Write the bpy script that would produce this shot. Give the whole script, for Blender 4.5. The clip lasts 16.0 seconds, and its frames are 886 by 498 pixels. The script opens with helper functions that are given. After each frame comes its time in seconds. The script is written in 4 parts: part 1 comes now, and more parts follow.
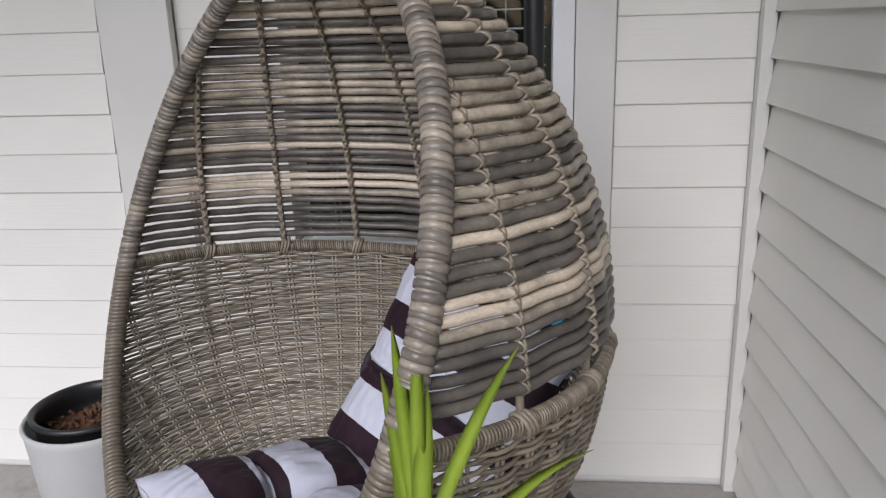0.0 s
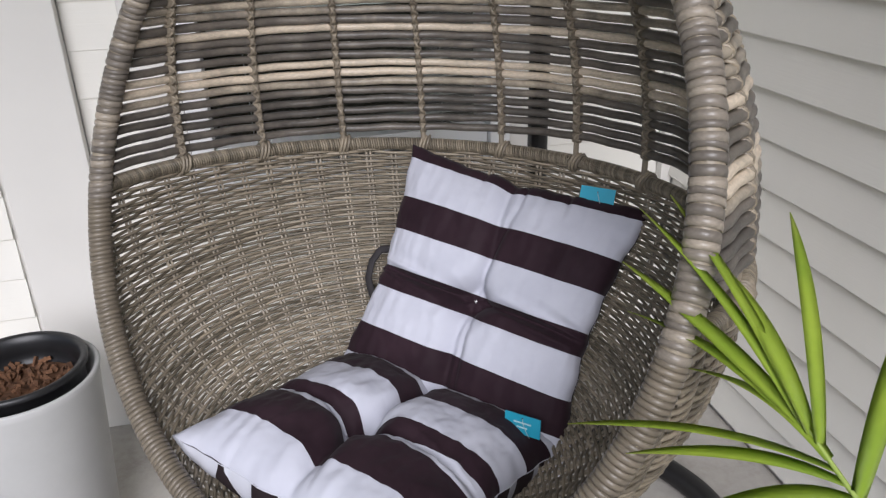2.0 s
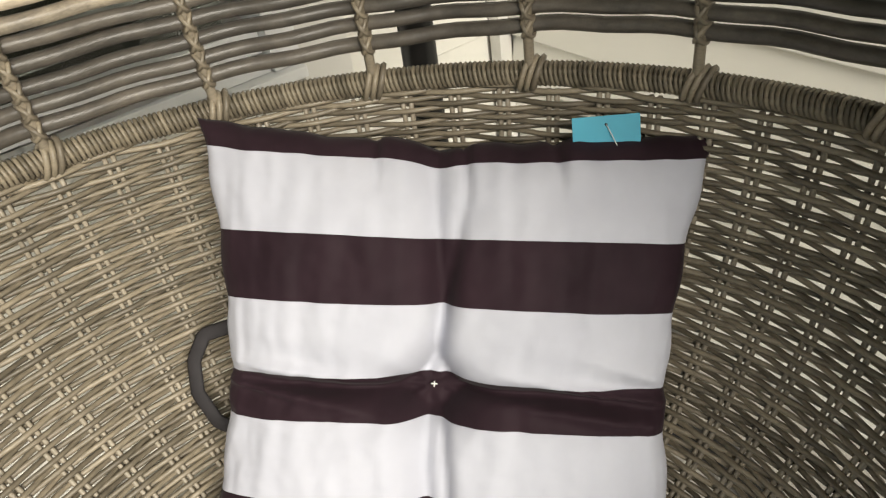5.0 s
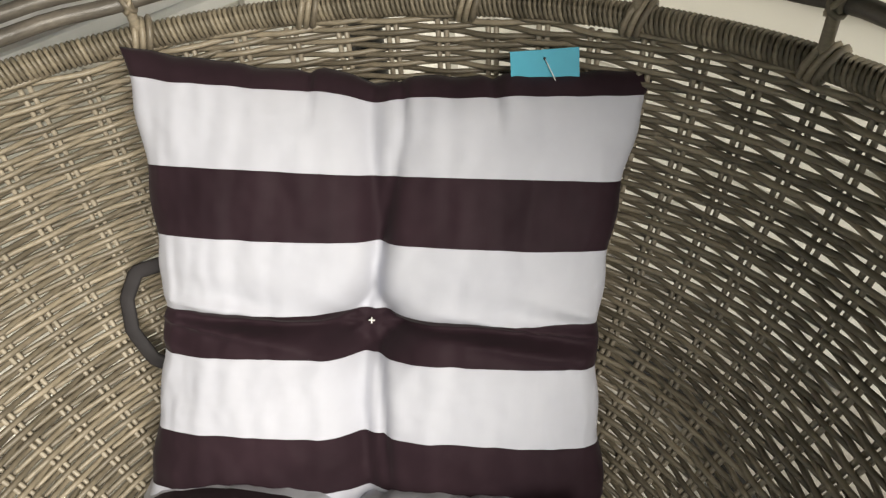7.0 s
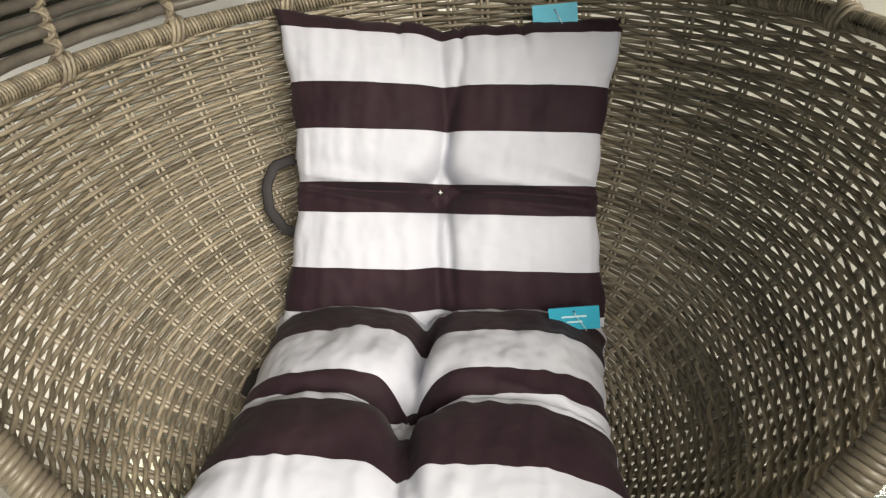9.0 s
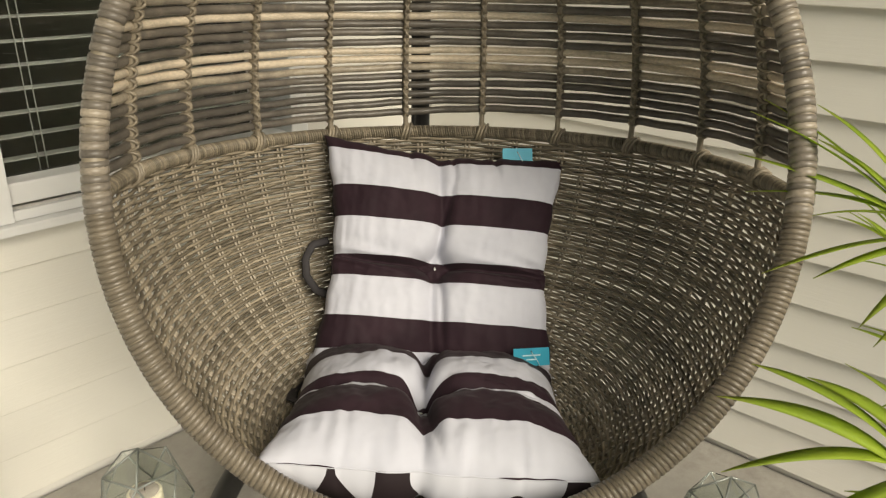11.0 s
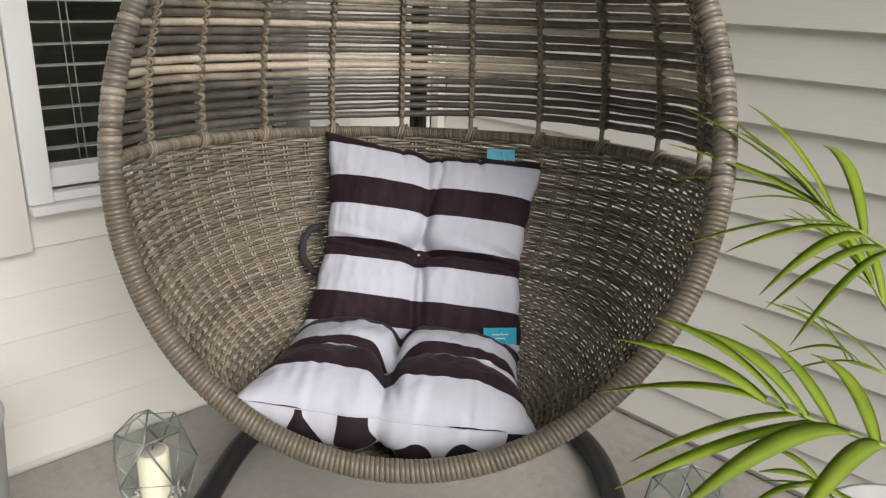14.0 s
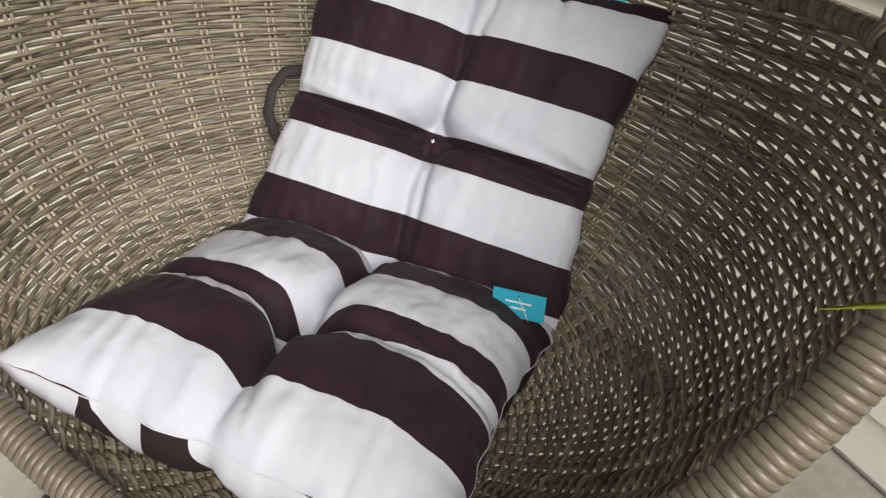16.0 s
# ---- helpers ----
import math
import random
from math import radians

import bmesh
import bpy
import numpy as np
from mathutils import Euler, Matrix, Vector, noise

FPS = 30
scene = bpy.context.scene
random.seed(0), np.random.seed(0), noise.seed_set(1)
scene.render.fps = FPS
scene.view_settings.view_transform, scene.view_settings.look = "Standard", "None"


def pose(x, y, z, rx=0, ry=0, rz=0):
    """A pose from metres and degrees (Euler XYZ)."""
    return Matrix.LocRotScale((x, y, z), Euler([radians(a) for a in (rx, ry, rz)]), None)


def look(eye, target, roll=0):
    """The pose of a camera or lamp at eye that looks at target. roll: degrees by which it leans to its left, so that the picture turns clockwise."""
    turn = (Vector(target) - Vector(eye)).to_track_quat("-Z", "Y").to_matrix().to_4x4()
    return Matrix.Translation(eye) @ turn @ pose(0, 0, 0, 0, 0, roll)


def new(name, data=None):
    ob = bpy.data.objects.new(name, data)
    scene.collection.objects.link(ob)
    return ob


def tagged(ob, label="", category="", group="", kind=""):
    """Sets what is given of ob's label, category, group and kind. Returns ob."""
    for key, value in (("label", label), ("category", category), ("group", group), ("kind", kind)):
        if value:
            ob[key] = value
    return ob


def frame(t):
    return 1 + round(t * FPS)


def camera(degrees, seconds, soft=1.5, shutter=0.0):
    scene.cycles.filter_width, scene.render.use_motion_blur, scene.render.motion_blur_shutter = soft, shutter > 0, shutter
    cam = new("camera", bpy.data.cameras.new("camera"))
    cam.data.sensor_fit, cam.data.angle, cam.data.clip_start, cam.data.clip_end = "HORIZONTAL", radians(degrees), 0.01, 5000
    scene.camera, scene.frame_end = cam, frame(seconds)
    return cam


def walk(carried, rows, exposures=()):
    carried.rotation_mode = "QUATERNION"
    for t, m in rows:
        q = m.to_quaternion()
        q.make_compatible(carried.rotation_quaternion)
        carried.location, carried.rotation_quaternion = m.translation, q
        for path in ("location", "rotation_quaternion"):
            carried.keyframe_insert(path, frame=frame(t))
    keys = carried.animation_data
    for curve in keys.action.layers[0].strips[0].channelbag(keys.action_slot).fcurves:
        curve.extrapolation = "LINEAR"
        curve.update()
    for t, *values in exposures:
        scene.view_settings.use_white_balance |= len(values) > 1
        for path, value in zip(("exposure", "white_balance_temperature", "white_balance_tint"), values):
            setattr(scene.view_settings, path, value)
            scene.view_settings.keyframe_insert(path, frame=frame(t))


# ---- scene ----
# Camera -----------------------------------------------------------------
cam = camera(60.2, 16.0, soft=1.3, shutter=0.0)
PATH = [
    (0, (-0.581, -1.883, 1.232), (-0.776, 0.026, 0.667), -1.7),
    (0.5, (-0.633, -1.900, 1.250), (-0.710, -0.007, 0.608), -1.2),
    (1, (-0.712, -1.879, 1.224), (-0.654, 0.005, 0.556), -1.0),
    (1.5, (-0.861, -1.828, 1.195), (-0.655, 0.032, 0.490), -1.3),
    (2, (-1.008, -1.777, 1.205), (-0.619, 0.001, 0.375), -1.6),
    (2.5, (-1.079, -1.651, 1.238), (-0.460, -0.032, 0.240), 0.7),
    (3, (-1.085, -1.488, 1.241), (-0.337, 0.009, 0.145), 0.7),
    (3.5, (-1.067, -1.352, 1.183), (-0.201, 0.111, 0.130), -3.2),
    (6, (-0.922, -1.072, 1.086), (-0.080, 0.176, -0.232), -9.2),
    (6.5, (-0.926, -1.085, 1.094), (-0.092, 0.117, -0.270), -8.8),
    (7, (-0.937, -1.115, 1.096), (-0.056, 0.061, -0.261), -6.8),
    (7.5, (-0.981, -1.170, 1.094), (-0.101, 0.085, -0.192), -8.2),
    (8, (-1.089, -1.224, 1.067), (-0.129, 0.083, -0.104), -8.5),
    (8.5, (-1.146, -1.293, 1.087), (-0.188, -0.013, -0.114), -8.1),
    (11, (-1.623, -1.536, 1.131), (-0.237, -0.300, 0.392), 1.0),
    (11.5, (-1.613, -1.588, 1.131), (-0.227, -0.300, 0.481), 1.7),
    (12, (-1.610, -1.574, 1.121), (-0.212, -0.262, 0.554), 1.1),
    (12.5, (-1.641, -1.532, 1.112), (-0.210, -0.239, 0.581), -0.1),
    (13, (-1.658, -1.567, 1.131), (-0.245, -0.274, 0.551), 0.4),
    (13.5, (-1.658, -1.641, 1.137), (-0.285, -0.335, 0.496), 2.0),
    (14, (-1.648, -1.724, 1.098), (-0.326, -0.375, 0.441), 2.0),
    (14.5, (-1.620, -1.721, 1.082), (-0.362, -0.350, 0.348), 0.8),
    (15, (-1.486, -1.661, 1.055), (-0.329, -0.258, 0.222), 0.5),
    (15.5, (-1.309, -1.548, 1.040), (-0.275, -0.151, 0.049), 2.7),
    (16, (-1.086, -1.451, 1.003), (-0.309, 0.022, -0.105), 4.6),
]
walk(cam, [(t, look(eye, target, roll)) for t, eye, target, roll in PATH],
     exposures=[(0.0, -0.68, 5750, 17), (2.2, -0.38, 5850, 15), (3.2, 0.0, 6850, 7), (6.0, -0.08, 6750, 7),
                (8.5, 0.06, 6800, 7), (11.0, -0.27, 7300, 7), (12.6, -0.22, 6750, 11), (14.2, -0.46, 6300, 12),
                (15.2, -0.33, 7000, 7), (16.0, -0.2, 6500, 9)])

# Sky and sun ------------------------------------------------------------
world = bpy.data.worlds.new("overcast_sky")
scene.world = world
world.use_nodes = True
wn = world.node_tree.nodes
sky = wn.new("ShaderNodeTexSky")
sky.sky_type, sky.sun_disc = 'NISHITA', False
sky.sun_elevation, sky.sun_rotation = radians(32), radians(193)
sky.air_density, sky.dust_density, sky.ozone_density = 1.0, 1.2, 1.0
world.node_tree.links.new(sky.outputs[0], wn["Background"].inputs[0])
wn["Background"].inputs[1].default_value = 0.08
sun_data = bpy.data.lights.new("sun", 'SUN')
sun_data.energy, sun_data.angle, sun_data.color = 5.5, radians(40), (1.0, 0.955, 0.885)
sun = new("sun", sun_data)
sun.matrix_world = look((-1.75, -5.0, 3.4), (-0.8, -0.8, 0.7))
scene.view_settings.exposure = 0.0


# Material kit -----------------------------------------------------------
class Kit:
    """A node material under construction: a principled shader and links to it."""

    def __init__(self, name, rough=0.6, metal=0.0, spec=0.5):
        self.m = bpy.data.materials.new(name)
        self.m.use_nodes = True
        self.nt = self.m.node_tree
        self.b = self.nt.nodes["Principled BSDF"]
        self.b.inputs["Roughness"].default_value = rough
        self.b.inputs["Metallic"].default_value = metal
        self.b.inputs["Specular IOR Level"].default_value = spec

    def node(self, kind, **sets):
        n = self.nt.nodes.new(kind)
        for key, value in sets.items():
            n.inputs[key].default_value = value
        return n

    def link(self, a, b):
        self.nt.links.new(a, b)

    def coords(self, scale=(1, 1, 1), kind="Object"):
        c, mp = self.node("ShaderNodeTexCoord"), self.node("ShaderNodeMapping")
        mp.inputs["Scale"].default_value = scale
        self.link(c.outputs[kind], mp.inputs["Vector"])
        return mp.outputs[0]

    def noise(self, vec, scale, detail=4.0, rough=0.55):
        n = self.node("ShaderNodeTexNoise", Scale=scale, Detail=detail, Roughness=rough)
        self.link(vec, n.inputs["Vector"])
        return n.outputs["Fac"]

    def ramp(self, fac, stops):
        r = self.node("ShaderNodeValToRGB")
        el = r.color_ramp.elements
        while len(el) < len(stops):
            el.new(0.5)
        for e, (p, c) in zip(el, stops):
            e.position, e.color = p, (*c, 1)
        self.link(fac, r.inputs[0])
        return r.outputs[0]

    def mix(self, fac, a, b, how="MIX"):
        n = self.nt.nodes.new("ShaderNodeMix")
        n.data_type, n.blend_type = 'RGBA', how
        for i, v in ((0, fac), (6, a), (7, b)):
            if isinstance(v, (int, float)):
                n.inputs[i].default_value = v
            elif isinstance(v, tuple):
                n.inputs[i].default_value = (*v, 1)
            else:
                self.link(v, n.inputs[i])
        return n.outputs[2]

    def math(self, op, a, b=0.0):
        n = self.nt.nodes.new("ShaderNodeMath")
        n.operation = op
        for i, v in ((0, a), (1, b)):
            if isinstance(v, (int, float)):
                n.inputs[i].default_value = v
            else:
                self.link(v, n.inputs[i])
        return n.outputs[0]

    def color(self, c):
        if isinstance(c, tuple):
            self.b.inputs["Base Color"].default_value = (*c, 1)
        else:
            self.link(c, self.b.inputs["Base Color"])
        return self

    def bump(self, height, strength=0.3, distance=0.002):
        n = self.node("ShaderNodeBump", Strength=strength, Distance=distance)
        self.link(height, n.inputs["Height"])
        self.link(n.outputs[0], self.b.inputs["Normal"])
        return self

    def roughness(self, fac, lo, hi):
        n = self.node("ShaderNodeMapRange")
        n.inputs["To Min"].default_value, n.inputs["To Max"].default_value = lo, hi
        self.link(fac, n.inputs["Value"])
        self.link(n.outputs[0], self.b.inputs["Roughness"])
        return self


def painted_siding():
    k = Kit("painted_siding", 0.55)
    info = k.node("ShaderNodeObjectInfo")
    off = k.node("ShaderNodeVectorMath")
    vec = k.coords((1, 1, 1))
    k.link(vec, off.inputs[0])
    comb = k.node("ShaderNodeCombineXYZ")
    k.link(k.math("MULTIPLY", info.outputs["Random"], 37.0), comb.inputs[0])
    k.link(comb.outputs[0], off.inputs[1])
    mp = k.node("ShaderNodeMapping")
    mp.inputs["Scale"].default_value = (2.2, 1, 60)
    k.link(off.outputs[0], mp.inputs["Vector"])
    grain = k.noise(mp.outputs[0], 2.6, 6.0, 0.6)
    blotch = k.noise(off.outputs[0], 2.0, 5.0)
    c = k.ramp(blotch, [(0.3, (0.75, 0.73, 0.67)), (0.7, (0.81, 0.79, 0.73))])
    tone = k.mix(k.math("MULTIPLY", info.outputs["Random"], 0.10), c, (0.60, 0.58, 0.55))
    k.color(tone)
    return k.bump(grain, 0.35, 0.0015).m


def paint(name, c, rough=0.45, scale=3.0):
    k = Kit(name, rough)
    vec = k.coords()
    n = k.noise(vec, scale, 6.0)
    k.color(k.ramp(n, [(0.3, tuple(v * 0.93 for v in c)), (0.7, c)]))
    return k.bump(k.noise(vec, 90.0, 3.0), 0.08, 0.001).m


def concrete():
    k = Kit("worn_concrete", 0.75)
    vec = k.coords()
    big, fine, spot = k.noise(vec, 1.7, 6.0), k.noise(vec, 38.0, 8.0, 0.7), k.noise(vec, 6.0, 8.0, 0.75)
    c = k.ramp(big, [(0.3, (0.30, 0.28, 0.25)), (0.75, (0.44, 0.42, 0.38))])
    c = k.mix(k.ramp(spot, [(0.52, (0, 0, 0)), (0.70, (0.65, 0.65, 0.65))]), c, (0.17, 0.145, 0.12))
    c = k.mix(0.25, c, k.ramp(fine, [(0.3, (0.25, 0.24, 0.22)), (0.7, (0.5, 0.48, 0.45))]))
    k.color(c)
    k.roughness(big, 0.6, 0.85)
    return k.bump(fine, 0.25, 0.002).m


def wicker(name, stops, per, along=24.0, rough=0.42):
    """Resin cane: one tone a strand, with streaks along it."""
    k = Kit(name, rough, spec=0.5)
    src = k.node("ShaderNodeObjectInfo").outputs["Random"] if per == "object" else k.node("ShaderNodeNewGeometry").outputs["Random Per Island"]
    vec = k.coords()
    grain = k.node("ShaderNodeTexNoise", Scale=along, Detail=5.0, Roughness=0.7)
    grain.noise_dimensions = '4D'
    k.link(vec, grain.inputs["Vector"])
    k.link(k.math("MULTIPLY", src, 57.0), grain.inputs["W"])
    streak = grain.outputs["Fac"]
    fine = k.noise(k.coords((1, 1, 4)), 150.0, 4.0)
    tone = k.math("ADD", k.math("MULTIPLY", src, 0.46), k.math("MULTIPLY", streak, 0.54))
    c = k.ramp(tone, stops)
    c = k.mix(k.math("MULTIPLY", k.math("SUBTRACT", fine, 0.25), 0.75), c, (0.05, 0.043, 0.036))
    k.color(c)
    k.roughness(streak, rough - 0.1, rough + 0.15)
    return k.bump(fine, 0.4, 0.0007).m


def striped(name, phase, rate, duty=0.44):
    """Dark and white cabana stripes across the cushion, from its own flat coordinates."""
    k = Kit(name, 0.62, spec=0.08)
    uv = k.node("ShaderNodeTexCoord")
    sep = k.node("ShaderNodeSeparateXYZ")
    k.link(uv.outputs["UV"], sep.inputs[0])
    wob = k.noise(uv.outputs["UV"], 3.0, 2.0)
    v = k.math("ADD", sep.outputs["Y"], k.math("MULTIPLY", k.math("SUBTRACT", wob, 0.5), 0.012))
    f = k.math("FRACT", k.math("ADD", k.math("MULTIPLY", v, rate), phase))
    on = k.math("LESS_THAN", f, duty)
    weave = k.noise(k.coords((1, 1, 1)), 900.0, 2.0)
    fold = k.noise(k.coords((1, 1, 1)), 14.0, 4.0)
    dark = k.ramp(fold, [(0.3, (0.0195, 0.0105, 0.0145)), (0.75, (0.034, 0.0188, 0.0250))])
    light = k.ramp(fold, [(0.3, (0.47, 0.476, 0.54)), (0.7, (0.53, 0.536, 0.60))])
    k.color(k.mix(on, light, dark))
    k.b.inputs["Sheen Weight"].default_value = 0.04
    rumple = k.noise(k.coords((1, 1.6, 1)), 20.0, 2.0, 0.45)
    return k.bump(k.math("ADD", k.math("MULTIPLY", weave, 0.03), rumple), 0.25, 0.006).m


def motif():
    """Reverse of the cushion: big dark petals on white."""
    k = Kit("petal_print_cloth", 0.65, spec=0.3)
    uv = k.node("ShaderNodeTexCoord")
    sep = k.node("ShaderNodeSeparateXYZ")
    k.link(uv.outputs["UV"], sep.inputs[0])
    drift = k.noise(uv.outputs["UV"], 4.0, 1.0)
    row = k.math("ADD", k.math("MULTIPLY", sep.outputs["Y"], 10.5), k.math("SUBTRACT", k.math("MULTIPLY", drift, 1.1), 0.50))
    slide = k.math("ADD", k.math("MULTIPLY", k.math("FLOOR", row), 0.5), k.math("MULTIPLY", drift, 0.6))
    col = k.math("ADD", k.math("MULTIPLY", sep.outputs["X"], 5.4), slide)
    fx = k.math("DIVIDE", k.math("SUBTRACT", k.math("FRACT", col), 0.5), 0.38)
    fy = k.math("DIVIDE", k.math("SUBTRACT", k.math("FRACT", row), 0.5), 0.44)
    r2 = k.math("ADD", k.math("MULTIPLY", fx, fx), k.math("MULTIPLY", fy, fy))
    k.color(k.mix(k.math("LESS_THAN", r2, 1.0), (0.55, 0.557, 0.61), (0.02, 0.013, 0.015)))
    return k.m


def simple(name, c, rough=0.5, metal=0.0, vary=0.25, scale=20.0, bump=0.15):
    k = Kit(name, rough, metal)
    vec = k.coords()
    n = k.noise(vec, scale, 6.0, 0.65)
    k.color(k.ramp(n, [(0.3, tuple(v * (1 - vary) for v in c)), (0.7, tuple(min(1, v * (1 + vary)) for v in c))]))
    return k.bump(n, bump, 0.001).m


def leaf():
    k = Kit("palm_leaf", 0.38, spec=0.5)
    uv = k.node("ShaderNodeTexCoord")
    sep = k.node("ShaderNodeSeparateXYZ")
    k.link(uv.outputs["UV"], sep.inputs[0])
    mp = k.node("ShaderNodeMapping")
    mp.inputs["Scale"].default_value = (26, 0.8, 1)
    k.link(uv.outputs["UV"], mp.inputs["Vector"])
    veins = k.noise(mp.outputs[0], 3.0, 3.0)
    big = k.noise(k.coords(), 12.0, 4.0)
    c = k.ramp(big, [(0.3, (0.36, 0.52, 0.045)), (0.7, (0.58, 0.72, 0.08))])
    c = k.mix(k.math("MULTIPLY", veins, 0.28), c, (0.22, 0.38, 0.035))
    tip = k.ramp(sep.outputs["Y"], [(0.0, (0, 0, 0)), (0.75, (0.1, 0.1, 0.1)), (1.0, (0.8, 0.8, 0.8))])
    c = k.mix(tip, c, (0.38, 0.42, 0.09))
    k.color(c)
    thin = k.node("ShaderNodeBsdfTranslucent")
    k.link(c, thin.inputs["Color"])
    both = k.node("ShaderNodeMixShader", Fac=0.45)
    k.link(k.b.outputs[0], both.inputs[1])
    k.link(thin.outputs[0], both.inputs[2])
    k.link(both.outputs[0], k.nt.nodes["Material Output"].inputs["Surface"])
    return k.bump(veins, 0.6, 0.0015).m


def glass(name, rough=0.0, tint=(1, 1, 1)):
    k = Kit(name, rough)
    k.b.inputs["Transmission Weight"].default_value = 1.0
    k.b.inputs["IOR"].default_value = 1.45
    k.b.inputs["Base Color"].default_value = (*tint, 1)
    return k.m


M_SIDING = painted_siding()
M_TRIM = paint("cream_trim", (0.71, 0.69, 0.65))
M_WHITE = paint("white_vinyl", (0.80, 0.80, 0.80), 0.35)
M_CONCRETE = concrete()
M_CEIL = paint("assumed_porch_ceiling", (0.72, 0.72, 0.70))
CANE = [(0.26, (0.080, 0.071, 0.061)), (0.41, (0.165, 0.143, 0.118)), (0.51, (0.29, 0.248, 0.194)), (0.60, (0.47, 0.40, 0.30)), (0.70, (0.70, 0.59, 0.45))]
# Lowest stop is darkened to stand in for shadow between the woven strands.
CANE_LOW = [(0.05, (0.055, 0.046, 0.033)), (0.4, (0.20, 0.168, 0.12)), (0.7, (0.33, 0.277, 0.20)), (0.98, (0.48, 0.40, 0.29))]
CANE_RIB = [(0.05, (0.15, 0.126, 0.093)), (0.5, (0.26, 0.218, 0.160)), (0.98, (0.44, 0.37, 0.265))]
M_ROD = wicker("cane_rod", CANE, "object", rough=0.34)
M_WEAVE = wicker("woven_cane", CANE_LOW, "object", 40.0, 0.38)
M_WRAP = wicker("cane_wrap", [(0.15, (0.095, 0.083, 0.072)), (0.5, (0.22, 0.19, 0.155)), (0.85, (0.50, 0.425, 0.33))], "island", 30.0, 0.33)
M_RIM = wicker("rim_cane", [(0.05, (0.125, 0.104, 0.076)), (0.5, (0.18, 0.150, 0.11)), (0.98, (0.235, 0.196, 0.145))], "island", 12.0, 0.34)
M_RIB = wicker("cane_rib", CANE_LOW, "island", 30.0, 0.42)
M_STAKE = wicker("cane_stake", [(0.05, (0.22, 0.188, 0.142)), (0.98, (0.50, 0.43, 0.33))], "object", 30.0, 0.38)
M_BIND = wicker("cane_binding", CANE_RIB, "island", 30.0, 0.4)
M_THREAD = simple("white_thread", (0.50, 0.505, 0.56), 0.7, 0, 0.05)
M_STRIPE_BACK = striped("striped_cloth_back", 0.515, 3.66, 0.45)
M_STRIPE_SEAT = striped("striped_cloth_seat", 0.5, 4.0, 0.5)
M_MOTIF = motif()
M_BLACK = simple("black_powder_coat", (0.010, 0.0095, 0.010), 0.4, 0.0, 0.3, 60, 0.1)
M_STRAP = simple("dark_strap", (0.025, 0.022, 0.024), 0.8)
M_TAG = simple("teal_card", (0.03, 0.35, 0.50), 0.5, 0, 0.06)
M_INK = simple("pale_ink", (0.55, 0.75, 0.8), 0.6)
M_PAPER = simple("white_label", (0.75, 0.75, 0.72), 0.6, 0, 0.05)
M_LEAF = leaf()
M_STEM = simple("palm_stem", (0.28, 0.36, 0.08), 0.5)
M_POT = simple("pale_grey_planter", (0.46, 0.46, 0.45), 0.55, 0, 0.06, 6)
M_NURSERY = simple("black_nursery_pot", (0.014, 0.014, 0.015), 0.4)
M_SOIL = simple("bark_mulch", (0.13, 0.062, 0.03), 0.9, 0, 0.6, 60, 0.9)
M_CANDLE = simple("ivory_wax", (0.70, 0.64, 0.50), 0.5, 0, 0.05)
M_WAX_TOP = simple("dusty_wax", (0.42, 0.36, 0.32), 0.7, 0, 0.15)
M_PEBBLE = simple("white_pebbles", (0.62, 0.60, 0.55), 0.6, 0, 0.2, 90)
M_LEAD = simple("lead_came", (0.26, 0.28, 0.265), 0.35, 0.5)
M_GLASS = glass("window_glass")
M_PANE = glass("lantern_glass", 0.0, (0.93, 0.97, 0.95))
M_SLAT = simple("blind_slat", (0.30, 0.32, 0.29), 0.5, 0, 0.05)
# Near-black colour stands in for the shade inside the room.
M_ROOM = simple("shade_painted_room", (0.055, 0.06, 0.042), 0.9)
M_GRASS = simple("lawn", (0.07, 0.11, 0.03), 0.9, 0, 0.5, 8)


# Mesh kit ---------------------------------------------------------------
def mesh_object(name, verts, faces, mat, parent=None, label="", smooth=True, uvs=None):
    me = bpy.data.meshes.new(name)
    me.from_pydata([tuple(v) for v in verts], [], [tuple(f) for f in faces])
    for m in (mat if isinstance(mat, (list, tuple)) else [mat]):
        me.materials.append(m)
    if smooth:
        me.polygons.foreach_set("use_smooth", [True] * len(me.polygons))
    me.update()
    ob = new(name, me)
    if parent:
        ob.parent = parent
    if label:
        tagged(ob, label)
    return ob


def part(name, bm, mat, parent=None, label="", smooth=False):
    me = bpy.data.meshes.new(name)
    bm.normal_update()
    bm.to_mesh(me)
    bm.free()
    me.materials.append(mat)
    if smooth:
        me.polygons.foreach_set("use_smooth", [True] * len(me.polygons))
    ob = new(name, me)
    if parent:
        ob.parent = parent
    if label:
        tagged(ob, label)
    return ob


def box(x0, y0, z0, x1, y1, z1, bevel=0.0):
    bm = bmesh.new()
    bmesh.ops.create_cube(bm, size=1)
    for v in bm.verts:
        v.co = Vector(((x0 + x1) / 2 + v.co.x * (x1 - x0), (y0 + y1) / 2 + v.co.y * (y1 - y0), (z0 + z1) / 2 + v.co.z * (z1 - z0)))
    if bevel:
        bmesh.ops.bevel(bm, geom=bm.edges[:], offset=bevel, segments=2, profile=0.6, affect='EDGES')
    return bm


